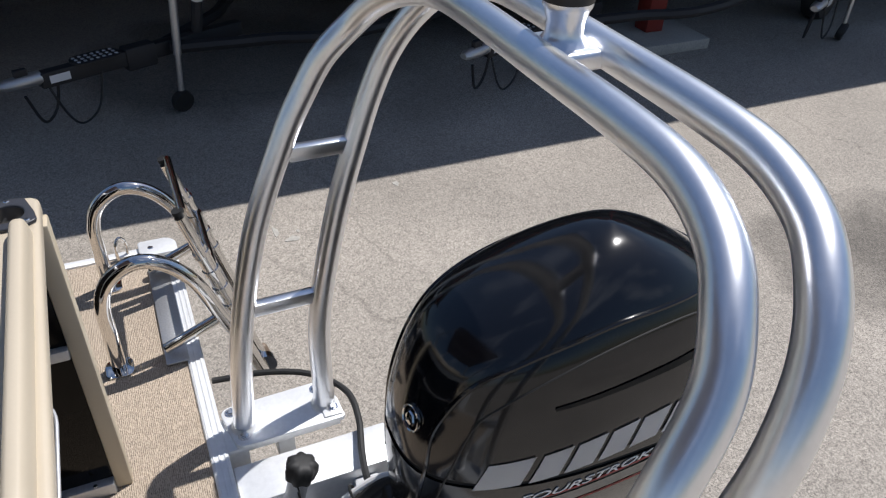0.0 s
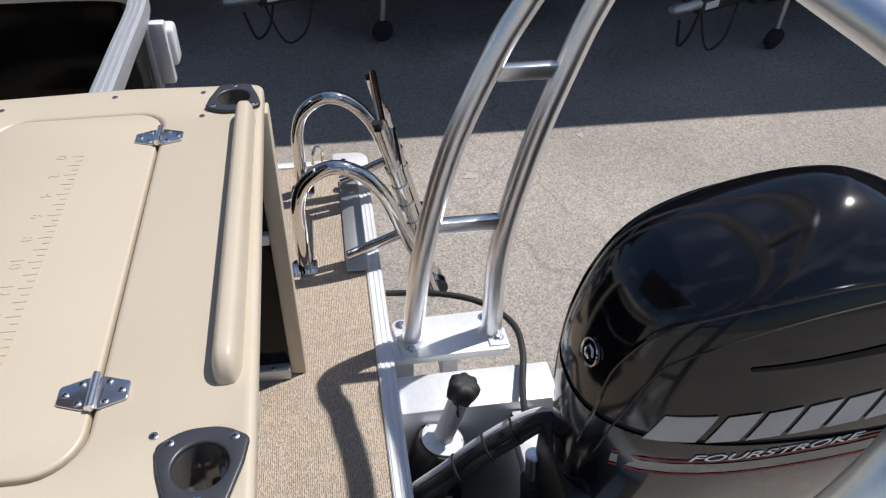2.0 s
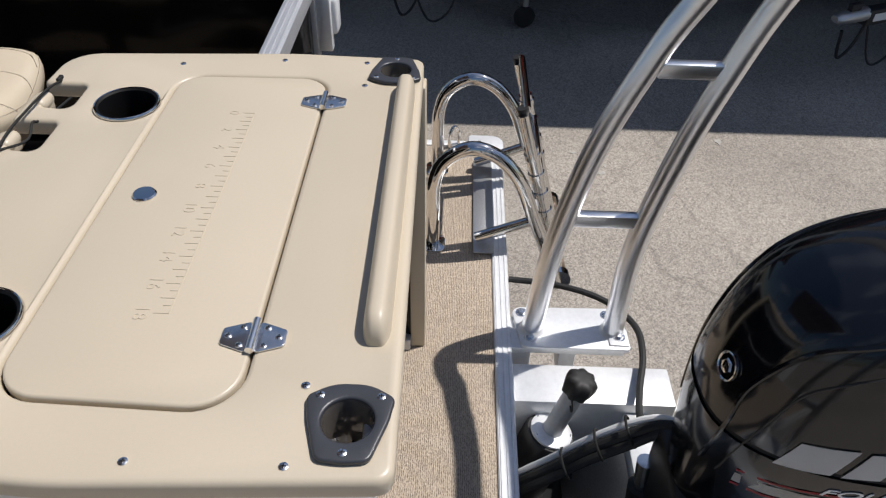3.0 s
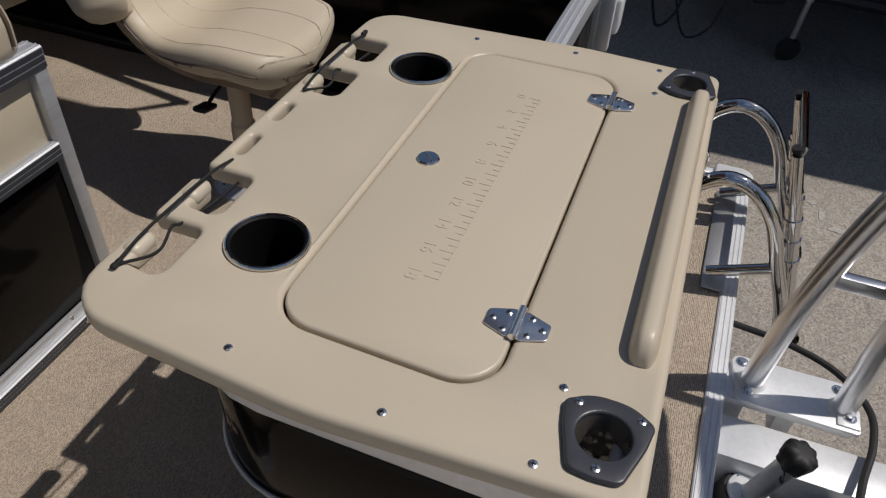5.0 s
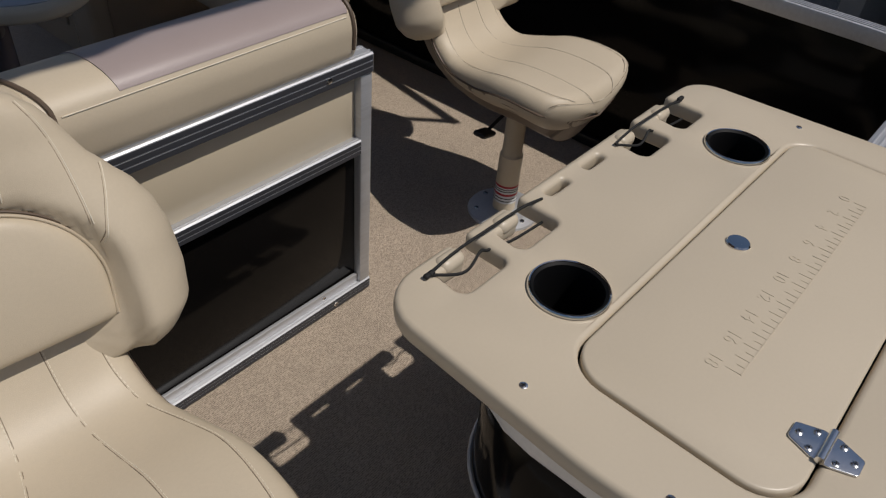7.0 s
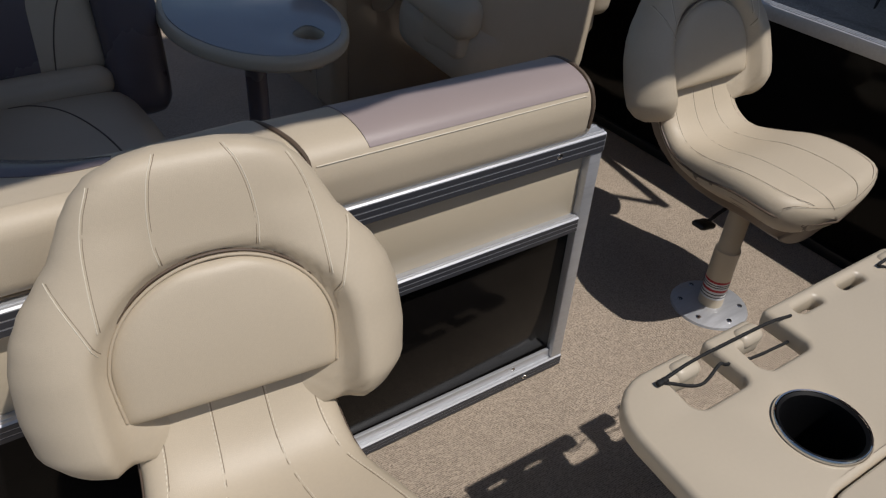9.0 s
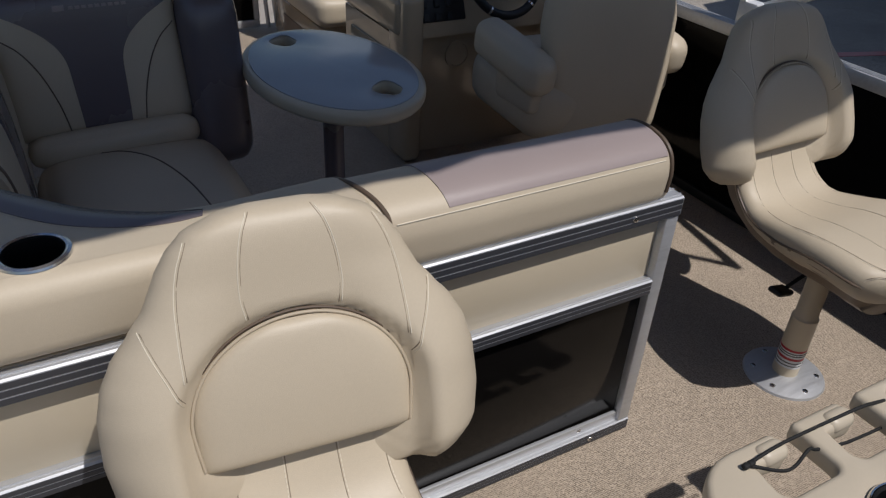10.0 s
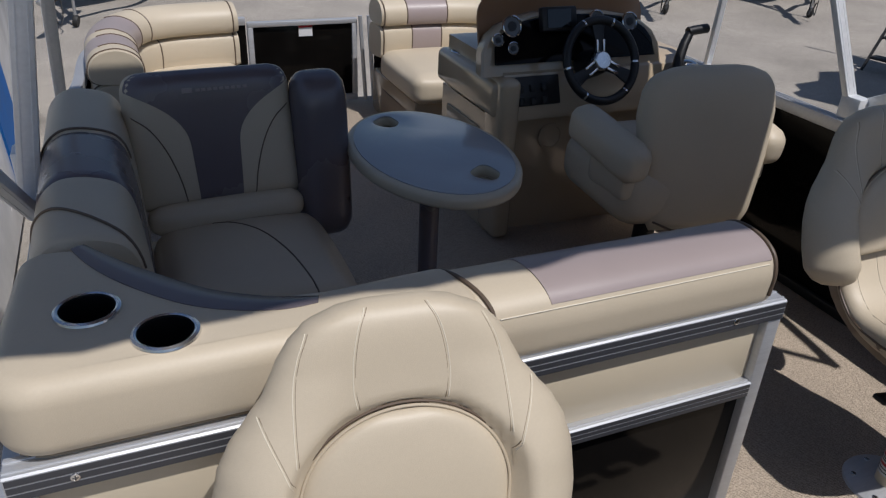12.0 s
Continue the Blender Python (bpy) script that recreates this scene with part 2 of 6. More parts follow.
def smooth_path(pts, n=8, closed=False):
    pts = [Vector(p) for p in pts]
    if len(pts) < 3:
        return pts
    out, k = [], len(pts)
    for i in range(k if closed else k - 1):
        p1, p2 = pts[i], pts[(i + 1) % k]
        p0 = pts[i - 1] if (i or closed) else p1 + (p1 - p2)
        p3 = pts[(i + 2) % k] if (i + 2 < k or closed) else p2 + (p2 - p1)
        for j in range(n):
            t = j / n
            out.append(0.5 * ((2 * p1) + (p2 - p0) * t + (2 * p0 - 5 * p1 + 4 * p2 - p3) * t * t + (3 * p1 - p0 - 3 * p2 + p3) * t ** 3))
    if not closed:
        out.append(pts[-1])
    return out


def tube(pts, r, sides=12, closed=False, n=8, bm=None, cap=True, straight=False):
    path = [Vector(p) for p in pts] if straight else smooth_path(pts, n, closed)
    bm = bm or bmesh.new()
    k = len(path)
    rings, up = [], None
    for i, p in enumerate(path):
        a = path[i - 1] if (i or closed) else p
        b = path[(i + 1) % k] if (i < k - 1 or closed) else p
        t = (b - a).normalized()
        if up is None:
            up = Vector((0, 0, 1)) if abs(t.z) < 0.9 else Vector((1, 0, 0))
        up = (up - t * up.dot(t)).normalized()
        s = t.cross(up)
        rr = r[min(i, len(r) - 1)] if isinstance(r, (list, tuple)) else r
        rings.append([bm.verts.new(p + (up * math.cos(q) + s * math.sin(q)) * rr) for q in (2 * math.pi * j / sides for j in range(sides))])
    for i in range(k if closed else k - 1):
        a, b = rings[i], rings[(i + 1) % k]
        for j in range(sides):
            bm.faces.new((a[j], a[(j + 1) % sides], b[(j + 1) % sides], b[j]))
    if cap and not closed:
        bm.faces.new(rings[0]), bm.faces.new(rings[-1][::-1])
    bmesh.ops.recalc_face_normals(bm, faces=list(bm.faces))
    return bm


def lathe(profile, sides=32, bm=None, at=(0, 0, 0), axis=None):
    b = bmesh.new()
    rings = []
    for r, z in profile:
        rings.append([b.verts.new((r * math.cos(2 * math.pi * j / sides), r * math.sin(2 * math.pi * j / sides), z)) for j in range(sides)] if r > 1e-6 else [b.verts.new((0, 0, z))])
    for p, q in zip(rings, rings[1:]):
        for j in range(sides):
            k = (j + 1) % sides
            if len(p) == 1 and len(q) == 1:
                continue
            if len(p) == 1:
                b.faces.new((p[0], q[k], q[j]))
            elif len(q) == 1:
                b.faces.new((p[j], p[k], q[0]))
            else:
                b.faces.new((p[j], p[k], q[k], q[j]))
    bmesh.ops.recalc_face_normals(b, faces=list(b.faces))
    m = Matrix.Translation(at)
    if axis is not None:
        m = m @ Vector(axis).to_track_quat("Z", "Y").to_matrix().to_4x4()
    move(b, m)
    return join(bm, b)


def rounded(pts, r, n=6):
    """A polygon of (x, y) or (x, y, radius) with round corners."""
    out, k = [], len(pts)
    for i, p in enumerate(pts):
        rr = p[2] if len(p) > 2 else r
        p, a, b = Vector(p[:2]), Vector(pts[i - 1][:2]), Vector(pts[(i + 1) % k][:2])
        u, v = (a - p), (b - p)
        lu, lv = u.length, v.length
        u.normalize(), v.normalize()
        ang = u.angle(v)
        d = min(rr / math.tan(ang / 2), lu * 0.49, lv * 0.49)
        if d < 1e-5:
            out.append(p)
            continue
        rr = d * math.tan(ang / 2)
        c = p + (u + v).normalized() * (rr / math.sin(ang / 2))
        s, e = p + u * d - c, p + v * d - c
        w = s.angle_signed(e)
        for j in range(n + 1):
            q = -w * j / n
            out.append(c + Vector((s.x * math.cos(q) - s.y * math.sin(q), s.x * math.sin(q) + s.y * math.cos(q))))
    return out


def offset_loop(loop, d):
    out, k = [], len(loop)
    area = sum(loop[i - 1].x * loop[i].y - loop[i].x * loop[i - 1].y for i in range(k))
    s = 1 if area > 0 else -1
    for i in range(k):
        a, p, b = loop[i - 1], loop[i], loop[(i + 1) % k]
        u, v = (p - a), (b - p)
        if u.length < 1e-9 or v.length < 1e-9:
            out.append(p.copy())
            continue
        u.normalize(), v.normalize()
        nrm = Vector((-u.y - v.y, u.x + v.x))
        if nrm.length < 1e-6:
            out.append(p.copy())
            continue
        nrm.normalize()
        c = max(0.5, nrm.dot(Vector((-u.y, u.x))))
        out.append(p + nrm * (s * d / c))
    return out


def slab(loops, z0, z1, bev=0.004, steps=3, hole=None):
    """A plate from an outer loop and holes, with rounded upper and lower edges."""
    bm = bmesh.new()
    levels = []
    for j in range(steps + 1):
        q = math.pi / 2 * j / steps
        levels.append((bev * (1 - math.sin(q)), z1 - bev * (1 - math.cos(q))))
    levels = levels + [(d, z0 + (z1 - z)) for d, z in reversed(levels)]
    tops, bots = [], []
    for h, loop in enumerate(loops):
        rings = []
        for d, z in levels:
            if h and hole is not None:
                k = hole / bev
                z = z1 - (z1 - z) * k if z > (z0 + z1) / 2 else z0 + (z - z0) * k
                d *= k
            rings.append([bm.verts.new((p.x, p.y, z)) for p in offset_loop(loop, d if h == 0 else -d)])
        k = len(loop)
        for a, b in zip(rings, rings[1:]):
            for i in range(k):
                bm.faces.new((a[i], a[(i + 1) % k], b[(i + 1) % k], b[i]))
        tops.append(rings[0]), bots.append(rings[-1])
    for group in (tops, bots):
        edges = []
        for ring in group:
            for i in range(len(ring)):
                e = bm.edges.get((ring[i], ring[(i + 1) % len(ring)]))
                edges.append(e or bm.edges.new((ring[i], ring[(i + 1) % len(ring)])))
        bmesh.ops.triangle_fill(bm, use_beauty=True, edges=edges)
    bmesh.ops.recalc_face_normals(bm, faces=list(bm.faces))
    return bm


def circle2(cx, cy, r, n=40):
    return [Vector((cx + r * math.cos(2 * math.pi * i / n), cy + r * math.sin(2 * math.pi * i / n))) for i in range(n)]


def cushion(sx, sy, sz, r=0.03, puff=0.0, n=10, squash=None):
    """A soft box centred in x and y, standing on z = 0, with round edges and a domed top."""
    b = bmesh.new()
    bmesh.ops.create_cube(b, size=2)
    bmesh.ops.subdivide_edges(b, edges=list(b.edges), cuts=n, use_grid_fill=True)
    h = Vector((sx / 2, sy / 2, sz / 2))
    inner = Vector((max(h.x - r, 1e-4), max(h.y - r, 1e-4), max(h.z - r, 1e-4)))
    for v in b.verts:
        c = v.co.copy()
        w = Vector([math.copysign(abs(a) ** 0.8, a) for a in c])
        p = Vector((w.x * h.x, w.y * h.y, w.z * h.z))
        q = Vector([max(-i, min(i, a)) for a, i in zip(p, inner)])
        d = p - q
        if d.length > 1e-6:
            p = q + d.normalized() * r
        g = (1 - c.x ** 2) * (1 - c.y ** 2)
        p.z += puff * g * (1 if c.z > 0 else 0.2) * max(0, c.z)
        p.y += puff * 0.5 * c.y * (1 - c.x ** 2) * (1 - c.z ** 2)
        p.x += puff * 0.5 * c.x * (1 - c.y ** 2) * (1 - c.z ** 2)
        p.z += h.z
        v.co = squash(p) if squash else p
    return b


def pillow(width, height, front, back, nu=24, nv=24):
    """A closed soft panel: x across, z up, -y to the front; width(v) is half its width, front(u, v) and back(u, v) its depths."""
    bm = bmesh.new()
    grids = []
    for sgn, fn in ((-1, front), (1, back)):
        g = []
        for j in range(nv + 1):
            v = 0.5 - 0.5 * math.cos(math.pi * j / nv)
            row = []
            for i in range(nu + 1):
                u = math.sin(math.pi / 2 * (2 * i / nu - 1))
                row.append(bm.verts.new((width(v) * u, sgn * fn(u, v), height(u, v))))
            g.append(row)
        for j in range(nv):
            for i in range(nu):
                bm.faces.new((g[j][i], g[j][i + 1], g[j + 1][i + 1], g[j + 1][i]))
        grids.append(g)
    bmesh.ops.remove_doubles(bm, verts=list(bm.verts), dist=0.0004)
    bmesh.ops.recalc_face_normals(bm, faces=list(bm.faces))
    return bm


def loft(rings, cap=True):
    bm = bmesh.new()
    vs = [[bm.verts.new(p) for p in ring] for ring in rings]
    k = len(vs[0])
    for a, b in zip(vs, vs[1:]):
        for i in range(k):
            bm.faces.new((a[i], a[(i + 1) % k], b[(i + 1) % k], b[i]))
    if cap:
        bm.faces.new(vs[0][::-1]), bm.faces.new(vs[-1])
    bmesh.ops.recalc_face_normals(bm, faces=list(bm.faces))
    return bm


def lerp(x, table):
    if x <= table[0][0]:
        return table[0][1]
    for (a, p), (b, q) in zip(table, table[1:]):
        if x <= b:
            t = (x - a) / (b - a)
            t = t * t * (3 - 2 * t) * 0.35 + t * 0.65
            return p + (q - p) * t
    return table[-1][1]


def writing(text, size, m, depth=0.0006):
    c = bpy.data.curves.new("text", "FONT")
    c.body, c.size, c.extrude, c.align_x, c.align_y = text, size, depth, "CENTER", "CENTER"
    o = bpy.data.objects.new("text", c)
    scene.collection.objects.link(o)
    bpy.context.view_layer.update()
    me = bpy.data.meshes.new_from_object(o.evaluated_get(bpy.context.evaluated_depsgraph_get()))
    bm = bmesh.new()
    bm.from_mesh(me)
    bpy.data.objects.remove(o), bpy.data.curves.remove(c), bpy.data.meshes.remove(me)
    return move(bm, m)


def screw(parent, x, y, z, r=0.006, axis=(0, 0, 1), name="screw"):
    b = lathe([(0, 0.0018), (r * 0.6, 0.0017), (r * 0.92, 0.0010), (r, 0), (r, -0.003)], 14)
    n = len(b.faces)
    for w, h in ((r * 0.55, r * 0.11), (r * 0.11, r * 0.55)):
        box(-w, w, -h, h, 0.0010, 0.0021, 0, 1, b)
    b.faces.ensure_lookup_table()
    for f in b.faces[n:]:
        f.material_index = 1
    m = Matrix.Translation((x, y, z)) @ Vector(axis).to_track_quat("Z", "Y").to_matrix().to_4x4()
    ob = part(name, move(b, m), M_stamped, parent)
    ob.data.materials.append(M_blackp)
    return ob


# ---- ground and deck ----
bm = bmesh.new()
bmesh.ops.create_grid(bm, x_segments=2, y_segments=2, size=300)
move(bm, Matrix.Translation((0, 0, GZ)))
solo("ground", bm, M_ground, "pale worn asphalt yard with cracks", "ground", "structure")

XP, XS, YA, YB = -1.08, 1.503, -0.44, 4.45     # the deck's edges
XC = 0.215                                      # the boat's middle line
deck = thing("deck", label="pontoon boat deck in tan woven carpet with an aluminium edge", category="deck", kind="structure")
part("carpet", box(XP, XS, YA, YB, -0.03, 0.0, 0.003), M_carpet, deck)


def extrusion(y0, y1, z0, z1, x0, x1, ribs=3, bm=None):
    """An aluminium rail along x whose upper and aft faces carry fine ribs."""
    prof, d = [(y1, z0 + 0.003), (y1, z1 - 0.003), (y1 - 0.003, z1)], 0.0022
    for i in range(ribs):
        c = y1 + (y0 - y1) * (i + 0.6) / (ribs + 0.2)
        prof += [(c + 0.0025, z1), (c + 0.0018, z1 + d), (c - 0.0018, z1 + d), (c - 0.0025, z1)]
    prof += [(y0 + 0.003, z1), (y0, z1 - 0.003)]
    prof += [(y0, z0 + 0.003), (y0 + 0.003, z0), (y1 - 0.003, z0)]
    return loft([[Vector((x, y, z)) for y, z in prof] for x in (x0, x1)])


part("stern_edge", extrusion(-0.482, -0.44, -0.09, 0.006, XP, XS), M_aluw, deck)
part("side_edge", box(XS, XS + 0.03, -0.482, YB, -0.09, 0.006, 0.003), M_aluw, deck)
part("side_edge", box(XP - 0.03, XP, -0.482, YB, -0.09, 0.006, 0.003), M_aluw, deck)
part("corner_cap", slab([rounded([(1.462, -0.487), (1.548, -0.487, 0.045), (1.548, -0.372, 0.012), (1.485, -0.372, 0.012), (1.462, -0.40, 0.012)], 0.006)], 0.002, 0.02, 0.004), M_aluw, deck)
screw(deck, 1.503, -0.408, 0.02, 0.009)
for x in (XP + 0.28, XS - 0.28):
    part("pontoon", move(lathe([(0, 0), (0.28, 0.02), (0.305, 0.3), (0.305, 4.9), (0.2, 5.6), (0, 5.9)], 28), pose(x, -0.38, -0.42, -90, 0, 0)), M_alu, deck, "bare aluminium pontoon")
for y in (-0.2, 0.6, 1.4, 2.2, 3.0, 3.8):
    part("cross_beam", box(XP + 0.05, XS - 0.05, y - 0.04, y + 0.04, -0.12, -0.03, 0.004), M_aluw, deck)
for x in (XP + 0.28, XS - 0.28):
    for y in (0.6, 3.2):
        solo("support_block", box(x - 0.25, x + 0.25, y - 0.12, y + 0.12, GZ, -0.715, 0.01), M_conc, "concrete block under the pontoon", "block")


# ---- fishing table ----
TT = 0.725
table = thing("fishing_table", label="beige plastic fishing station with lid, cup holders and rod notches", category="table")


def notch(xa, xb, ye):
    return [(xb - 0.028, ye, 0.008), (xb - 0.028, ye - 0.034, 0.015), (xa, ye - 0.030, 0.004), (xa - 0.006, ye - 0.078, 0.015), (xb + 0.004, ye - 0.078, 0.015), (xb + 0.004, ye, 0.008)]


edge = [(-0.212, -0.280, 0.02), (0.672, -0.266, 0.02), (0.681, -0.03, 0.4), (0.655, 0.380, 0.125)]
for xa, xb in ((0.462, 0.535), (0.335, 0.412), (0.004, 0.086), (-0.118, -0.033)):
    edge += list(reversed(notch(xa, xb, 0.384)))
edge += [(-0.204, 0.385, 0.165), (-0.229, 0.06, 0.6)]
outline = rounded(edge, 0.01)
LID = rounded([(-0.137, -0.110, 0.055), (0.586, -0.106, 0.05), (0.581, 0.155, 0.05), (-0.128, 0.160, 0.055)], 0.05, 8)
CUPS = ((-0.022, 0.219), (0.472, 0.215))
RODS = (((-0.146, -0.228), 1), ((0.612, -0.218), -1))
holes = [LID] + [circle2(x, y, 0.047) for x, y in CUPS]
for x in (0.157, 0.257):
    holes.append(rounded([(x - 0.026, 0.352), (x + 0.026, 0.352), (x + 0.026, 0.366), (x - 0.026, 0.366)], 0.0069))
for (x, y), s in RODS:
    holes.append(circle2(x, y, 0.030, 28))
top = part("tabletop", slab([outline] + holes, TT - 0.03, TT, 0.008), M_table, table, "beige moulded tabletop")
lid_loop = offset_loop(LID, 0.0028)
lid = part("lid", slab([lid_loop], TT - 0.028, TT + 0.0005, 0.004), M_table, table, "beige storage lid with an engraved ruler")
part("lid_seat", slab([offset_loop(LID, -0.03)], TT - 0.05, TT - 0.031, 0.002), M_blackp, table)
# the ruler on the lid, 18 inches long, to be read from the bow side
rul = bmesh.new()
for i in range(37):
    x = 0.457 - i * 0.457 / 36
    ln = 0.019 if i % 2 == 0 else 0.011
    box(x - 0.0006, x + 0.0006, 0.0015, ln, TT + 0.0003, TT + 0.0012, 0, 1, rul)
box(-0.001, 0.458, 0, 0.0012, TT + 0.0003, TT + 0.0012, 0, 1, rul)
part("ruler_scale", rul, M_table, lid, smooth=False, kind="stuff")
for i in range(0, 19, 2):
    part("ruler_number", writing(str(i), 0.024, pose(0.457 - i * 0.0254, 0.034, TT + 0.0006, 0, 0, 180)), M_table, lid, smooth=False)
# hinges
for hx in (0.498, -0.034):
    hinge = part("hinge", slab([rounded([(hx - 0.012, -0.144), (hx + 0.012, -0.144), (hx + 0.022, -0.117), (hx + 0.022, -0.097), (hx + 0.012, -0.070), (hx - 0.012, -0.070), (hx - 0.022, -0.097), (hx - 0.022, -0.117)], 0.005)], TT + 0.0006, TT + 0.0034, 0.001), M_stamped, table, "stamped steel strap hinge")
    part("hinge_barrel", tube([(hx - 0.024, -0.107, TT + 0.006), (hx + 0.024, -0.107, TT + 0.006)], 0.005, 12), M_stamped, hinge)
    for dx in (-0.011, 0.011):
        for yy in (-0.136, -0.121, -0.093, -0.078):
            if yy in (-0.121, -0.093) or dx > 0:
                screw(hinge, hx + (0 if yy in (-0.136, -0.078) else dx * 1.25), yy, TT + 0.0034, 0.0045)
lock = part("lock", lathe([(0, 0.005), (0.015, 0.004), (0.017, 0.002), (0.017, 0)], 24, at=(0.228, 0.105, TT)), M_chrome, lid, "round chrome lock")
for x, y, in CUPS:
    cup = part("cup_holder", lathe([(0.0, -0.115), (0.040, -0.115), (0.044, -0.01), (0.0455, 0.002), (0.049, 0.0045), (0.0515, 0.003), (0.0525, 0.0002), (0.047, -0.002), (0.0455, -0.02), (0.0415, -0.117), (0, -0.117)], 40, at=(x, y, TT)), M_cup, table, "black cup holder with a steel rim")
    part("rim", lathe([(0.0502, 0.0040), (0.0518, 0.0048), (0.0534, 0.0030), (0.0538, 0.0002)], 48, at=(x, y, TT + 0.0008)), M_chrome, cup)
for (x, y), s in RODS:
    pts = [(x + a * s, y + b, r) for a, b, r in ((-0.048, 0.027, 0.012), (-0.051, 0, 0.08), (-0.048, -0.027, 0.012), (0, -0.042, 0.08), (0.030, -0.047, 0.010), (0.047, -0.020, 0.05), (0.047, 0.020, 0.05), (0.030, 0.047, 0.010), (0, 0.042, 0.08))]
    pts = pts if s > 0 else pts[::-1]
    rod = part("rod_holder", slab([rounded(pts, 0.006), circle2(x, y, 0.0275, 28)], TT + 0.0003, TT + 0.0075, 0.003), M_rodhold, table, "charcoal plastic rod holder plate")
    part("rod_tube", lathe([(0.0278, 0.0035), (0.027, 0), (0.0265, -0.075), (0.0285, -0.075), (0.0295, -0.002)], 28, at=(x, y, TT)), M_smoke, rod, "smoky grey rod tube")
    part("cross_pin", box(x - 0.026, x + 0.026, y - 0.003, y + 0.003, TT - 0.072, TT - 0.066, 0.001), M_blackp, rod)
    part("cross_pin", box(x - 0.003, x + 0.003, y - 0.026, y + 0.026, TT - 0.0655, TT - 0.060, 0.001), M_blackp, rod)
    for dx, dy in ((-0.040 * s, 0.0), (0.030 * s, -0.032), (0.030 * s, 0.032)):
        screw(rod, x + dx, y + dy, TT + 0.0075, 0.005)
for x, y in ((-0.187, 0.169), (-0.200, -0.016), (-0.199, -0.172), (-0.099, -0.177), (0.622, 0.166), (0.647, -0.013), (0.646, -0.163), (0.562, -0.168)):
    screw(top, x, y, TT, 0.0054)
# raised grab bar along the aft edge
prof = [(0.0165 * math.copysign(abs(math.cos(q)) ** 0.55, math.cos(q)) * (1 - 0.22 * math.sin(q)), 0.036 * max(0.0, math.sin(q)) ** 0.6) for q in (math.pi * i / 20 for i in range(21))]
rings = []
for x in [-0.040 + 0.030 * (1 - math.cos(math.pi / 2 * i / 8)) for i in range(9)] + [0.1, 0.28, 0.4] + [0.537 + 0.030 * math.sin(math.pi / 2 * i / 8) for i in range(9)]:
    e = max(0.0, -0.010 - x, x - 0.537) / 0.030
    s = math.sqrt(max(0.004, 1 - e * e))
    rings.append([Vector((x, -0.2435 + 0.008 * (x - 0.2) + p * (0.35 + 0.65 * s), TT - 0.002 + q * s ** 0.8)) for p, q in prof])
part("grab_bar", loft(rings), M_table, table, "beige moulded grab bar", sharp=75)
# knobs of the rod notches
for xa, xb in ((0.462, 0.535), (0.335, 0.412), (0.004, 0.086), (-0.118, -0.033)):
    part("notch_knob", move(cushion(0.046, 0.027, 0.024, 0.0125, 0.0, 7), Matrix.Translation((xb - 0.050, 0.3640, TT - 0.0195))), M_table, table)
# elastic cords over the notches
for xa, xb in ((-0.130, 0.112), (0.320, 0.546)):
    cord = part("elastic_cord", tube([(xa, 0.358, TT + 0.004), (xa + 0.05, 0.359, TT + 0.010), (xa + 0.11, 0.358, TT + 0.011), (xb - 0.05, 0.356, TT + 0.010), (xb, 0.355, TT + 0.001)], 0.0022, 8), M_cord, table, "black elastic cord")
    part("slack_cord", tube([(xa, 0.356, TT + 0.004), (xa + 0.045, 0.336, TT - 0.006), (xa + 0.085, 0.343, TT + 0.001), (xa + 0.10, 0.341, TT - 0.004), (xa + 0.15, 0.336, TT - 0.012), (xb - 0.02, 0.336, TT - 0.02)], 0.0021, 8), M_cord, cord)
    e = xa if xa < 0 else xb
    for k in range(2):
        part("knot", cushion(0.010, 0.008, 0.007, 0.003, 0, 3), M_cord, cord).location = (e - 0.004 + 0.008 * k, 0.357, TT + 0.001)
# body under the top
ap = rounded([(-0.203, -0.258, 0.02), (0.63, -0.235, 0.02), (0.61, 0.292, 0.05), (-0.196, 0.297, 0.16)], 0.02)
part("apron", slab([ap, offset_loop(ap, 0.016)], TT - 0.088, TT - 0.029, 0.006), M_aluw, table)
ring = rounded([(-0.192, -0.22, 0.1), (0.50, -0.22, 0.1), (0.50, 0.292, 0.12), (-0.192, 0.293, 0.165)], 0.1, 10)
tub = part("tub", loft([[Vector((p.x, p.y, z)) for p in offset_loop(ring, d)] for d, z in ((0.13, 0.002), (0.11, 0.02), (0.035, 0.42), (0.004, 0.445), (0.004, TT - 0.09), (0.012, TT - 0.076))]), M_skin, table, "glossy black tub of the live well")
part("tub_trim", tube([(p.x, p.y, 0.447) for p in ring], 0.0035, 8, closed=True, n=1), M_alu, tub)
for x0, x1 in ((0.615, 0.657),):
    part("upright", box(x0, x1, -0.272, -0.238, 0, TT - 0.03, 0.004), M_skinb, table)
    part("upright", box(x0, x1, 0.24, 0.275, 0, TT - 0.075, 0.004), M_skinb, table) if x0 > 0.5 else None
bot = part("bottom_rail", box(0.600, 0.640, -0.238, 0.24, 0.0, 0.035, 0.004), M_alu, table)
for y in (-0.20, -0.06):
    screw(bot, 0.608, y, 0.035, 0.005)
part("side_rail", box(0.606, 0.640, -0.238, 0.24, 0.40, 0.425, 0.003), M_alu, table)
part("side_panel", box(0.622, 0.628, -0.238, 0.24, 0.0, TT - 0.075, 0.001), M_skin, table)


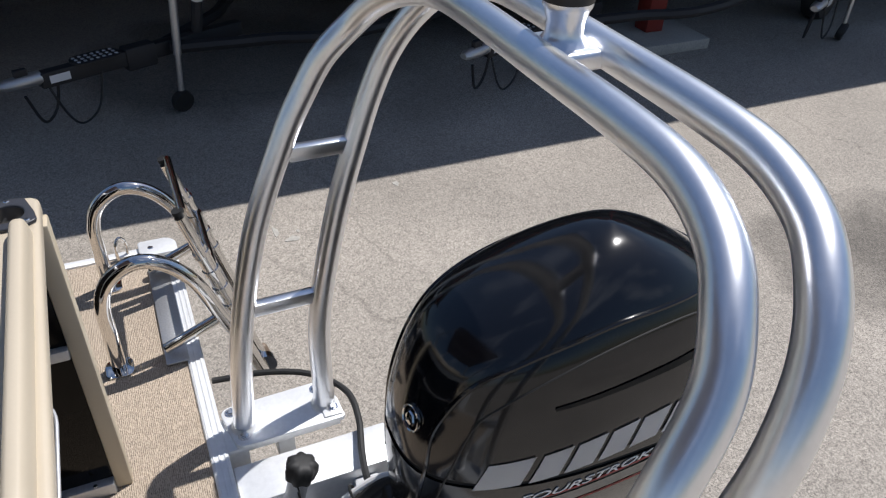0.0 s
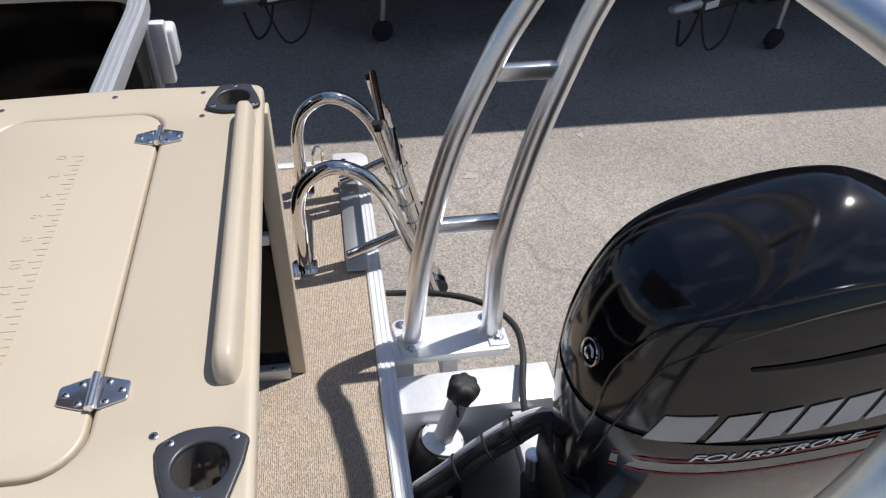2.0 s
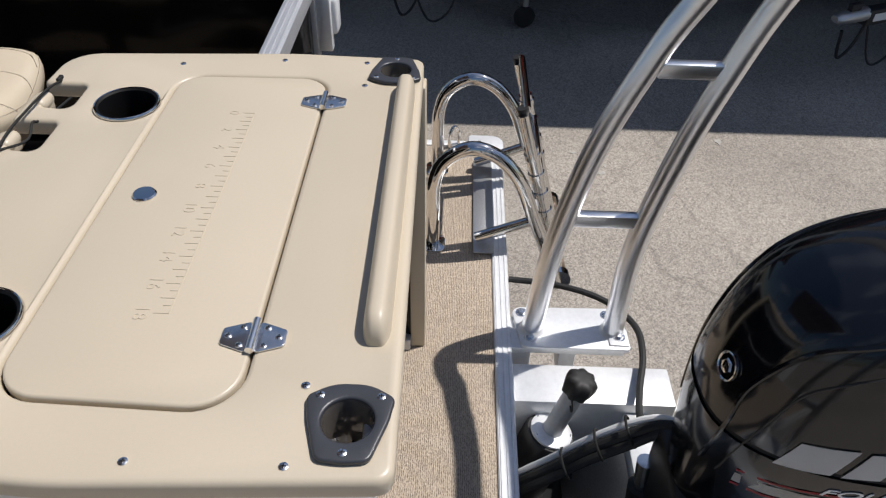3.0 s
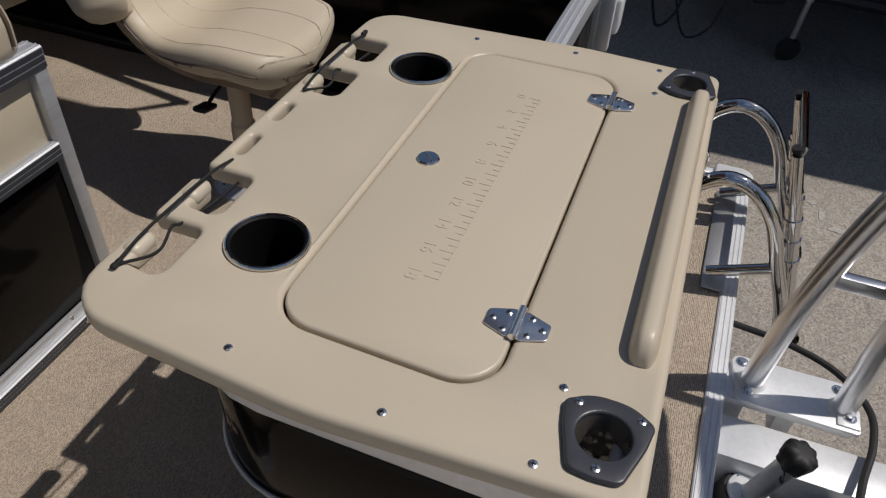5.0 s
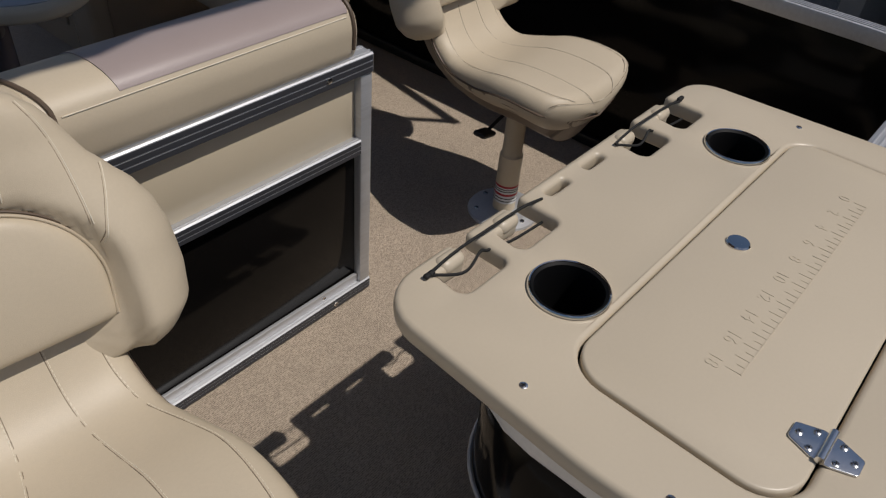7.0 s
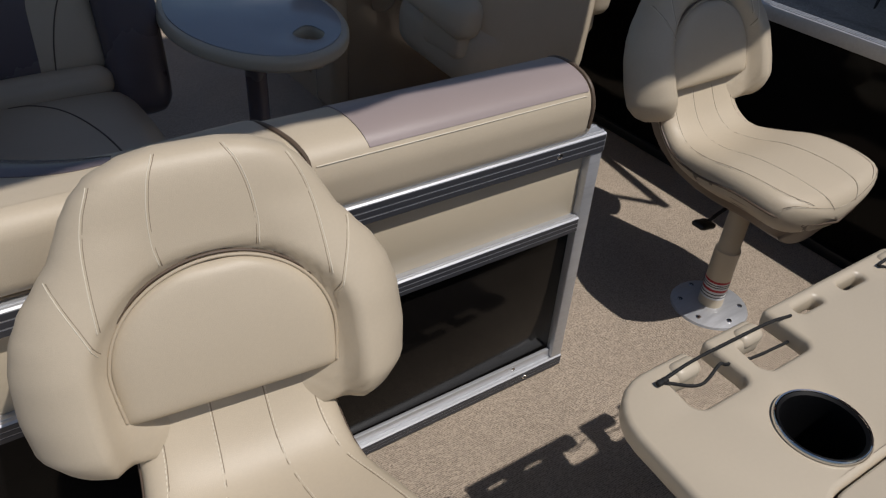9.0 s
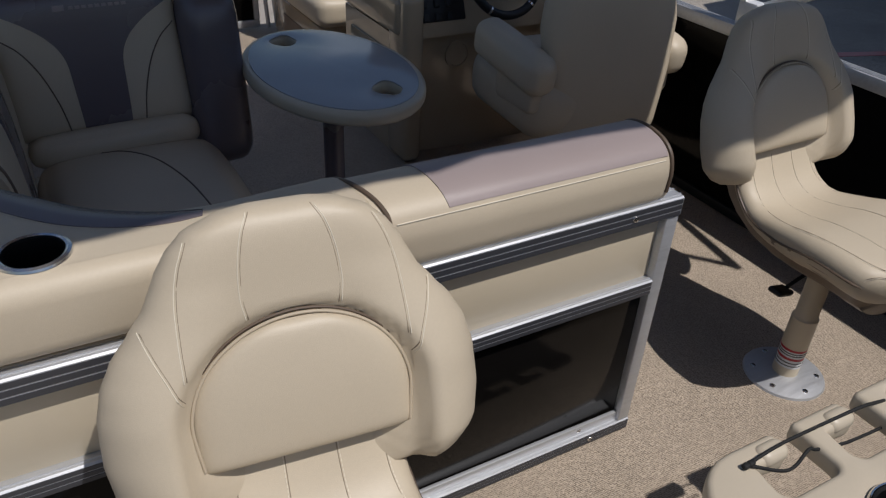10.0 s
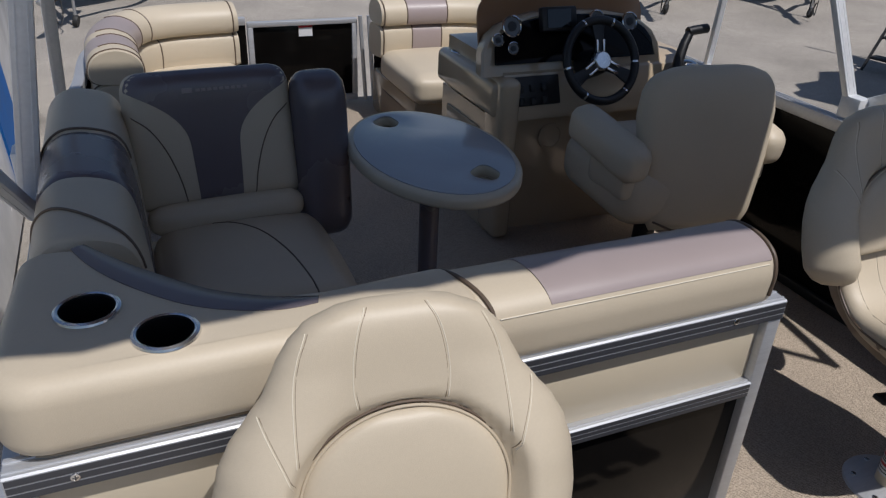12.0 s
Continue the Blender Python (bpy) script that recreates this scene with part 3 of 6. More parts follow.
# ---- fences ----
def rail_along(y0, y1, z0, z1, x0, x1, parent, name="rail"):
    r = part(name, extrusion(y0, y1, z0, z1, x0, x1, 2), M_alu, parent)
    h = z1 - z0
    # charcoal bands paint the dark floor that the rail's front would reflect
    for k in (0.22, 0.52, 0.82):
        part("reflection_band", box(x0 + 0.002, x1 - 0.002, y0 - 0.0011, y0 + 0.001, z1 - h * k - h * 0.115, z1 - h * k + h * 0.115, 0), M_rodhold, r)
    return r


FY = 0.945
fence = thing("fence_divider", label="aluminium railed fence with black and beige panels", category="fence")
FX0, FX1 = -1.02, 0.362
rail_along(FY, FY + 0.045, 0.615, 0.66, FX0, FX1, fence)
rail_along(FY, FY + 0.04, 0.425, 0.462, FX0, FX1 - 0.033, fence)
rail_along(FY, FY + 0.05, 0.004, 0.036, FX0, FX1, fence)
part("end_post", box(FX1 - 0.033, FX1, FY + 0.002, FY + 0.043, 0.036, 0.615, 0.003), M_alu, fence)
part("end_post", box(FX0, FX0 + 0.033, FY + 0.002, FY + 0.043, 0.036, 0.615, 0.003), M_alu, fence)
part("lower_panel", box(FX0 + 0.033, FX1 - 0.033, FY + 0.022, FY + 0.027, 0.036, 0.425, 0.0008), M_skin, fence, "gloss black fence panel")
part("upper_panel", box(FX0 + 0.033, FX1 - 0.033, FY + 0.022, FY + 0.027, 0.462, 0.615, 0.0008), M_skinb, fence, "beige fence panel")
part("kick_strip", box(FX0 + 0.033, FX1 - 0.033, FY + 0.012, FY + 0.021, 0.036, 0.060, 0.001), M_alu, fence)
for x, z in ((0.238, 0.637), (-0.932, 0.637), (0.242, 0.02)):
    screw(fence, x, FY - 0.002, z, 0.007, (0, -1, 0), "bolt")
screw(fence, 0.215, FY + 0.011, 0.048, 0.006, (0, -1, 0), "bolt")

side = thing("fence_starboard", label="black panelled side fence with an aluminium top rail", category="fence")
corner = [(0.70, 0.055, 0.645), (1.0, 0.055, 0.645), (1.25, 0.056, 0.645), (1.36, 0.085, 0.645), (1.405, 0.19, 0.645), (1.41, 0.5, 0.645), (1.41, 1.5, 0.645), (1.41, 2.8, 0.645), (1.41, 4.3, 0.645)]


def band(path, w, z0, z1, bm=None, off=0.0):
    b = bmesh.new()
    p = smooth_path(path, 10)
    rings = []
    for i, q in enumerate(p):
        t = (p[min(i + 1, len(p) - 1)] - p[max(i - 1, 0)]).normalized()
        s = Vector((-t.y, t.x, 0)) * (w / 2)
        q = q + s.normalized() * off
        rings.append([b.verts.new((q + s).to_tuple()[:2] + (z0,)), b.verts.new((q - s).to_tuple()[:2] + (z0,)), b.verts.new((q - s).to_tuple()[:2] + (z1,)), b.verts.new((q + s).to_tuple()[:2] + (z1,))])
    for a, c in zip(rings, rings[1:]):
        for i in range(4):
            b.faces.new((a[i], a[(i + 1) % 4], c[(i + 1) % 4], c[i]))
    b.faces.new(rings[0]), b.faces.new(rings[-1][::-1])
    bmesh.ops.recalc_face_normals(b, faces=list(b.faces))
    bmesh.ops.bevel(b, geom=[e for e in b.edges if len(e.link_faces) == 2 and e.calc_face_angle(0) > 0.8], offset=min(0.004, w * 0.2), segments=2, profile=0.5, affect="EDGES")
    return join(bm, b)


part("top_rail", band(corner, 0.045, 0.622, 0.665), M_alu, side)
for k in (-0.012, 0.0, 0.012):
    part("rail_rib", band([(x, y, 0) for x, y, z in corner], 0.005, 0.664, 0.6675, None, k), M_alu, side)
part("rail_foot", band(corner, 0.030, 0.003, 0.04), M_blackp, side)
part("panel", band(corner, 0.008, 0.04, 0.622), M_skin, side, "gloss black fence panel")
for x, y in ((0.72, 0.055), (1.24, 0.055), (1.433, 0.9), (1.433, 2.2), (1.433, 3.4)):
    part("post", box(x - 0.018, x + 0.018, y - 0.018, y + 0.018, 0.04, 0.622, 0.003), M_alu, side)
light = thing("dock_light", label="white plastic fender clip on the fence post", category="clip")
part("body", box(1.24, 1.30, -0.015, 0.035, 0.50, 0.60, 0.012, 3), M_white, light)
part("bracket", box(1.225, 1.255, 0.0, 0.038, 0.46, 0.62, 0.006), M_aluw, light)

port = thing("fence_port", label="black panelled side fence with an aluminium top rail", category="fence")
pl = [(-1.04, 0.95, 0), (-1.04, 2.0, 0), (-1.02, 2.8, 0), (-0.965, 3.3, 0), (-0.935, 3.75, 0), (-0.82, 4.10, 0), (-0.62, 4.345, 0)]
part("top_rail", band(pl, 0.045, 0.49, 0.53), M_alu, port)
part("rail_foot", band(pl, 0.045, 0.003, 0.04), M_alu, port)
part("panel", band(pl, 0.008, 0.04, 0.49), M_skin, port)

bow = thing("bow_fence", label="black panelled bow fence with a gate and warning sticker", category="fence")
gate_y = 4.33
for x0, x1 in ((-0.62, -0.14), (0.60, 1.41)):
    part("top_rail", box(x0, x1, gate_y, gate_y + 0.04, 0.49, 0.53, 0.004), M_alu, bow)
    part("panel", box(x0, x1, gate_y + 0.016, gate_y + 0.024, 0.03, 0.49, 0.001), M_skin, bow)
    part("rail_foot", box(x0, x1, gate_y, gate_y + 0.04, 0.003, 0.035, 0.003), M_alu, bow)
gate = part("gate", box(-0.117, 0.478, gate_y + 0.018, gate_y + 0.026, 0.05, 0.475, 0.001), M_skin, bow, "black gate panel")
part("gate_frame", box(-0.132, 0.493, gate_y, gate_y + 0.035, 0.475, 0.503, 0.004), M_alu, gate)
part("gate_frame", box(-0.132, 0.493, gate_y, gate_y + 0.035, 0.02, 0.06, 0.004), M_alu, gate)
for x in (-0.132, 0.463):
    part("gate_frame", box(x, x + 0.03, gate_y + 0.001, gate_y + 0.034, 0.06, 0.475, 0.003), M_alu, gate)
part("sticker", box(0.154, 0.232, gate_y + 0.0145, gate_y + 0.0165, 0.412, 0.474, 0), M_white, gate)
part("sticker_bar", box(0.154, 0.232, gate_y + 0.0115, gate_y + 0.0135, 0.461, 0.474, 0), M_red, gate)
for x in (0.535, 0.585):
    part("gate_strut", tube([(x, gate_y - 0.02, 0.02), (x - 0.03, gate_y - 0.02, 0.52)], 0.012, 8, straight=True), M_alu, bow)



# ---- stern: tow arch, outboard motor, ladder, filler ----
AX = 0.198
arch = thing("tow_arch", label="brushed aluminium twin-tube tow arch on base plates", category="tow arch")


def arch_path(ycurve):
    half = [(0.480, 0.0), (0.497, 0.25), (0.517, 0.5), (0.533, 0.7), (0.535, 0.80), (0.525, 0.87), (0.500, 0.932), (0.460, 0.980), (0.402, 1.013), (0.315, 1.034), (0.2, 1.040), (0.0, 1.040)]
    pts = [Vector((AX + x, ycurve(z), z + 0.02)) for x, z in half]
    left = [Vector((AX - x, ycurve(z), z + 0.02)) for x, z in half[:-1]]
    return pts + left[::-1]


def y_fore(z):
    return lerp(z, [(0, -0.533), (0.243, -0.560), (0.5, -0.622), (0.725, -0.713), (0.856, -0.791), (0.97, -0.877), (1.055, -0.953)])


def y_aft(z):
    return lerp(z, [(0, -0.731), (0.25, -0.741), (0.5, -0.798), (0.722, -0.871), (0.881, -0.938), (0.955, -0.980), (1.055, -1.059)])


TR = 0.0255
part("fore_tube", tube(arch_path(y_fore), TR, 28, n=8), M_archalu, arch)
part("aft_tube", tube(arch_path(y_aft), TR, 28, n=8), M_archalu, arch)
for s in (1, -1):
    for z, h in ((0.340, 0.016), (0.690, 0.016)):
        x = AX + s * lerp(z, [(0, 0.480), (0.25, 0.497), (0.5, 0.517), (0.7, 0.533)])
        b = box(x - 0.013, x + 0.013, y_aft(z) + 0.012, y_fore(z) - 0.012, z - h, z + h, 0.004)
        part("step", b, M_archalu, arch)
    x = AX + s * 0.480
    pl = [(x - 0.062 * s, -0.772, 0.012), (x + 0.078 * s, -0.735, 0.012), (x + 0.072 * s, -0.483, 0.022), (x - 0.062 * s, -0.505, 0.022)]
    plate = part("base_plate", slab([rounded(pl if s > 0 else pl[::-1], 0.01)], 0.0, 0.012, 0.002), M_aluw, arch, "white aluminium base plate")
    part("washer_plate", box(x - 0.025 * s - 0.026, x - 0.025 * s + 0.026, -0.765, -0.718, 0.0122, 0.0165, 0.001), M_aluw, plate)
    for dx, dy, z in ((-0.031, -0.527, 0.012), (0.052, -0.510, 0.012), (-0.025, -0.743, 0.0165), (0.052, -0.722, 0.012)):
        part("washer", lathe([(0.006, 0.0015), (0.015, 0.0015), (0.0155, 0)], 20, at=(x + dx * s, dy, z)), M_stamped, plate)
        part("bolt", move(lathe([(0, 0.008), (0.008, 0.0075), (0.0095, 0.006), (0.0095, 0.001)], 6), pose(x + dx * s, dy, z, 0, 0, 17)), M_stamped, plate)
    for y in (y_fore(0) , y_aft(0)):
        part("weld", lathe([(0.026, 0.010), (0.031, 0.002), (0.034, 0.0)], 24, at=(x, y, 0.012)), M_aluw, plate)
    for y0, y1 in ((-0.53, -0.48), (-0.64, -0.6)):
        part("bracket", box(x - 0.05, x + 0.045, y0, y1, -0.10, 0.0, 0.003), M_aluw, plate)
    part("bracket_wall", box(x - 0.055, x + 0.05, -0.755, -0.482, -0.018, -0.001, 0.002), M_aluw, plate)
cross = part("crossbar", box(AX - 0.03, AX + 0.068, y_aft(1.035) + 0.01, y_fore(1.035) - 0.01, 1.042, 1.069, 0.007, 3), M_archalu, arch)
knob = part("tow_knob", lathe([(0.036, 0), (0.030, 0.006), (0.026, 0.012), (0.026, 0.03), (0.031, 0.045), (0.034, 0.05), (0.034, 0.056), (0, 0.056)], 32, at=(AX + 0.020, -0.995, 1.069)), M_archalu, cross, "turned aluminium tow knob")
part("knob_cap", lathe([(0.035, 0.0565), (0.036, 0.062), (0.036, 0.085), (0.03, 0.1), (0, 0.105)], 32, at=(AX + 0.020, -0.995, 1.069)), M_blackp, knob)

# outboard motor
motor = thing("outboard_motor", label="gloss black outboard motor with red and silver stripes", category="outboard motor")
MX = 0.200
MF = [(0.10, -0.750), (0.3, -0.738), (0.43, -0.740), (0.52, -0.757), (0.585, -0.783), (0.625, -0.812), (0.655, -0.855), (0.685, -0.915), (0.712, -0.985), (0.735, -1.045), (0.75, -1.085), (0.75595, -1.115)]
MB = [(0.10, -1.396), (0.3, -1.471), (0.43, -1.476), (0.53, -1.445), (0.61, -1.385), (0.67, -1.31), (0.71, -1.245), (0.735, -1.19), (0.75, -1.15), (0.75595, -1.125)]
MW = [(0.10, 0.138), (0.3, 0.178), (0.41, 0.187), (0.49, 0.184), (0.547, 0.177), (0.603, 0.166), (0.648, 0.149), (0.688, 0.124), (0.72, 0.092), (0.74, 0.060), (0.75, 0.035), (0.75595, 0.006)]


def curve(x, table):
    """A smooth curve through a table of (x, value)."""
    if x <= table[0][0]:
        return table[0][1]
    if x >= table[-1][0]:
        return table[-1][1]
    k = max(i for i in range(len(table) - 1) if table[i][0] <= x)

    def slope(i):
        if i == 0:
            return (table[1][1] - table[0][1]) / (table[1][0] - table[0][0])
        if i == len(table) - 1:
            return (table[i][1] - table[i - 1][1]) / (table[i][0] - table[i - 1][0])
        return (table[i + 1][1] - table[i - 1][1]) / (table[i + 1][0] - table[i - 1][0])

    (x0, y0), (x1, y1) = table[k], table[k + 1]
    h = x1 - x0
    t = (x - x0) / h
    return (2 * t ** 3 - 3 * t ** 2 + 1) * y0 + (t ** 3 - 2 * t ** 2 + t) * h * slope(k) + (3 * t ** 2 - 2 * t ** 3) * y1 + (t ** 3 - t ** 2) * h * slope(k + 1)


def cowl_ring(z, grow=0.0, n=64):
    f, b, w = curve(z, MF), curve(z, MB), curve(z, MW) + grow
    c, h = (f + b) / 2, (f - b) / 2 + grow
    out = []
    for i in range(n):
        q = 2 * math.pi * i / n
        cx, sy = math.cos(q), math.sin(q)
        e = 0.78 if sy > 0 else 0.8
        out.append(Vector((MX + w * math.copysign(abs(cx) ** e, cx), c + h * math.copysign(abs(sy) ** e, sy), z)))
    return out


def cowl_x(y, z, out=0.0015):
    f, b, w = curve(z, MF), curve(z, MB), curve(z, MW)
    c, h = (f + b) / 2, (f - b) / 2
    e = 0.78 if y > c else 0.8
    s = min(0.999, abs((y - c) / h)) ** (1 / e)
    return MX - w * (math.sqrt(1 - s * s) ** e) - out


zs = [0.405 + 0.35095 * (1 - (1 - i / 30) ** 1.6) for i in range(31)]
zs[-1] = 0.75595
part("top_cowl", loft([cowl_ring(z) for z in zs]), M_black, motor, "gloss black top cowl", sharp=60)
part("cowl_seal", loft([cowl_ring(z, -0.004) for z in (0.392, 0.4055)]), M_rubber, motor)
part("lower_cowl", loft([cowl_ring(z, 0.001) for z in (0.10, 0.14, 0.2, 0.26, 0.32, 0.36, 0.392)]), M_black, motor, sharp=60)
part("midsection", loft([[Vector((MX + 0.11 * math.cos(q), -1.08 + 0.16 * math.sin(q), z)) for q in (2 * math.pi * i / 24 for i in range(24))] for z in (-0.75, -0.3, 0.0, 0.11)]), M_black, motor)
part("mount", box(MX - 0.10, MX + 0.10, -0.86, -0.74, -0.30, 0.16, 0.02, 3), M_blackp, motor)
part("gearcase", loft([[Vector((MX + w * math.cos(q), -1.12 + h * math.sin(q), z)) for q in (2 * math.pi * i / 20 for i in range(20))] for z, w, h in ((-0.95, 0.02, 0.2), (-0.88, 0.05, 0.26), (-0.8, 0.03, 0.2), (-0.74, 0.09, 0.17))]), M_black, motor)


def decal(name, outline_yz, material, label="", n=14):
    """A strip on the port flank of the cowl between two edges, given as lists of (y, z)."""
    lo, hi = outline_yz
    bmd = bmesh.new()
    rows = []
    for i in range(n + 1):
        t = i / n
        a = Vector(lo[0]).lerp(Vector(lo[1]), t)
        b = Vector(hi[0]).lerp(Vector(hi[1]), t)
        rows.append([bmd.verts.new((cowl_x(p.x, p.y, 0.0022), p.x, p.y)) for p in (a, a.lerp(b, 0.33), a.lerp(b, 0.66), b)])
    for a, b in zip(rows, rows[1:]):
        for j in range(3):
            bmd.faces.new((a[j], a[j + 1], b[j + 1], b[j]))
    bmesh.ops.solidify(bmd, geom=list(bmd.faces), thickness=0.001)
    return part(name, bmd, material, motor, label)


# slanted silver blocks where the maker's name stands, and a bar below
y = -0.822
for wl in (0.088, 0.060, 0.062, 0.060, 0.064, 0.062, 0.062):
    z0 = 0.388 + (-0.822 - y) * 0.135
    decal("silver_block", (((y, z0), (y - wl * 0.84, z0 + wl * 0.13)), ((y - 0.022, z0 + 0.062), (y - 0.022 - wl * 0.84, z0 + 0.064 + wl * 0.13))), M_silver, n=4)
    y -= wl
bm = writing("FOURSTROKE", 0.034, Matrix.Identity(4))
for v in bm.verts:
    yy, zz = -1.035 - v.co.x * 1.28 - v.co.y * 0.35, 0.372 + v.co.x * 0.17 + v.co.y * 0.78
    v.co = Vector((cowl_x(yy, zz, 0.0022 + v.co.z), yy, zz))
bmesh.ops.recalc_face_normals(bm, faces=list(bm.faces))
part("engine_lettering", bm, M_silver, motor, "silver engine type lettering", smooth=False)
decal("red_stripe", (((-0.79, 0.330), (-1.40, 0.404)), ((-0.79, 0.335), (-1.40, 0.411))), M_red)
decal("red_stripe", (((-0.79, 0.290), (-1.40, 0.350)), ((-0.79, 0.296), (-1.40, 0.358))), M_red)
decal("grey_stripe", (((-0.79, 0.300), (-1.40, 0.362)), ((-0.79, 0.324), (-1.40, 0.396))), M_galv)
decal("air_slot", (((-0.945, 0.552), (-1.30, 0.585)), ((-0.945, 0.558), (-1.30, 0.603))), M_rubber)
for name, line, r, m in (("crown_crease", ((-0.752, 0.30), (-0.760, 0.40), (-0.775, 0.50), (-0.825, 0.588), (-0.90, 0.632), (-1.0, 0.660), (-1.10, 0.672), (-1.25, 0.668), (-1.36, 0.63)), 0.0045, M_black),
                         ("cowl_seam", ((-0.770, 0.30), (-0.785, 0.40), (-0.820, 0.515), (-0.865, 0.566), (-0.95, 0.612), (-1.06, 0.640), (-1.20, 0.648), (-1.33, 0.615)), 0.0018, M_rubber)):
    for flank in (-1, 1):
        p = [Vector((cowl_x(q.x, q.y, 0.0), q.x, q.y)) for q in smooth_path([(a, b, 0) for a, b in line], 8)]
        part(name, tube([(MX + (v.x - MX) * -flank, v.y, v.z) for v in p], r, 8, straight=True), m, motor)
badge = part("badge", lathe([(0.020, 0.0), (0.022, 0.002), (0.0235, 0.001), (0.0235, -0.004)], 32), M_chrome, motor, "round chrome badge")


def cowl_y(x, z):
    f, b, w = curve(z, MF), curve(z, MB), curve(z, MW)
    k = abs((x - MX) / w) ** (1 / 0.78)
    return (f + b) / 2 + (f - b) / 2 * math.sqrt(1 - k * k) ** 0.78


bp = Vector((0.154, cowl_y(0.154, 0.493), 0.493))
bn = Vector((0.02, cowl_y(0.174, 0.493) - bp.y, 0)).cross(Vector((0, cowl_y(0.154, 0.513) - bp.y, 0.02))).normalized()
bn = bn if bn.y > 0 else -bn
badge.matrix_local = Matrix.Translation(bp + bn * 0.003) @ bn.to_track_quat("Z", "Y").to_matrix().to_4x4()
part("badge_bar", lathe([(0, 0.006), (0.011, 0.003), (0.013, 0.0)], 6), M_chrome, badge)

# transom pod between the deck and the motor
pod = thing("transom_pod", label="white aluminium transom pod with a splash well", category="transom")
part("side_wall", box(0.485, 0.600, -0.86, -0.484, -0.35, -0.03, 0.006), M_aluw, pod)
part("side_wall", box(-0.17, -0.055, -0.86, -0.484, -0.35, -0.03, 0.006), M_aluw, pod)
part("well_floor", box(-0.054, 0.484, -0.80, -0.484, -0.35, -0.30, 0.004), M_blackp, pod, "black splash well floor")
part("slope_plate", loft([[Vector((x, y, z)) for y, z in ((-0.62, -0.298), (-0.62, -0.28), (-0.735, -0.09), (-0.739, -0.11))] for x in (-0.05, 0.482)]), M_galv, pod, "grey aluminium sloping plate")
part("transom_plate", box(-0.054, 0.484, -0.80, -0.74, -0.30, -0.06, 0.004), M_aluw, pod)
filler = thing("fuel_filler", label="black capped fuel filler neck on a black tank", category="fuel filler")
ax = Vector((0.03, -0.27, 1)).normalized()
fl = Vector((0.443, -0.572, -0.085))
part("tank_neck", lathe([(0.062, -0.21), (0.062, -0.012), (0.056, -0.001), (0, -0.001)], 32, at=fl, axis=ax), M_blackp, filler)
part("flange", lathe([(0.05, 0), (0.05, 0.006), (0.04, 0.012), (0, 0.012)], 28, at=fl, axis=ax), M_aluw, filler)
part("neck", lathe([(0.025, 0.01), (0.023, 0.02), (0.023, 0.150), (0, 0.150)], 24, at=fl, axis=ax), M_alu, filler)
cap = part("cap", loft([[fl + ax * h + (ax.orthogonal().normalized() * math.cos(q) + ax.cross(ax.orthogonal().normalized()) * math.sin(q)) * r * (1 + 0.10 * math.cos(7 * q)) for q in (2 * math.pi * i / 42 for i in range(42))] for h, r in ((0.142, 0.023), (0.148, 0.030), (0.17, 0.034), (0.186, 0.033), (0.194, 0.027), (0.196, 0.015))]), M_rubber, filler, "black ribbed filler cap", sharp=50)
part("cap_ring", tube([fl + ax * 0.145 + Vector((-0.03 + 0.014 * math.cos(q), 0.01, 0.012 * math.sin(q) - 0.008)) for q in (2 * math.pi * i / 8 for i in range(8))], 0.002, 6, closed=True, n=3), M_rubber, cap)
for q in range(5):
    a = 2 * math.pi * q / 5
    s = fl + ax.orthogonal().normalized() * 0.042 * math.cos(a) + ax.cross(ax.orthogonal().normalized()) * 0.042 * math.sin(a) + ax * 0.008
    screw(filler, s.x, s.y, s.z, 0.005, ax)
hose = thing("rigging_hoses", label="bundle of black and grey hoses to the motor", category="hose")
for dx, dz, r, m in ((0, 0, 0.012, M_rubber), (0.018, 0.012, 0.0075, M_silver), (-0.016, -0.012, 0.011, M_rubber), (0.006, -0.020, 0.010, M_rubber)):
    part("hose", tube([(0.335 + dx, -0.44, -0.20 + dz), (0.338 + dx, -0.50, -0.13 + dz), (0.318 + dx, -0.56, -0.04 + dz), (0.308 + dx, -0.62, 0.040 + dz), (0.302 + dx, -0.69, 0.105 + dz), (0.296 + dx * 0.7, -0.75, 0.150 + dz * 0.6), (0.280, -0.80, 0.165)], r, 10), m, hose)
for y, z in ((-0.585, -0.005), (-0.645, 0.064), (-0.70, 0.112)):
    part("cable_tie", tube([(0.310 + 0.032 * math.cos(q), y + 0.014 * math.sin(q), z - 0.005 + 0.028 * math.sin(q)) for q in (2 * math.pi * i / 10 for i in range(10))], 0.003, 6, closed=True, n=3), M_cord, hose)
part("coupling", tube([(0.275, -0.735, 0.06), (0.27, -0.74, -0.02)], 0.019, 12, straight=True), M_stamped, hose)
part("clamp_boot", tube([(0.27, -0.745, -0.02), (0.262, -0.75, -0.12)], 0.034, 12, straight=True), M_rubber, hose)
cable = solo("battery_cable", tube([(0.92, -0.49, -0.05), (0.88, -0.62, -0.03), (0.82, -0.73, -0.02), (0.73, -0.80, -0.02), (0.62, -0.80, -0.01), (0.50, -0.77, 0.0), (0.40, -0.755, 0.02), (0.34, -0.78, 0.06)], 0.0085, 10), M_rubber, "black rubber cable from the deck to the motor", "cable")

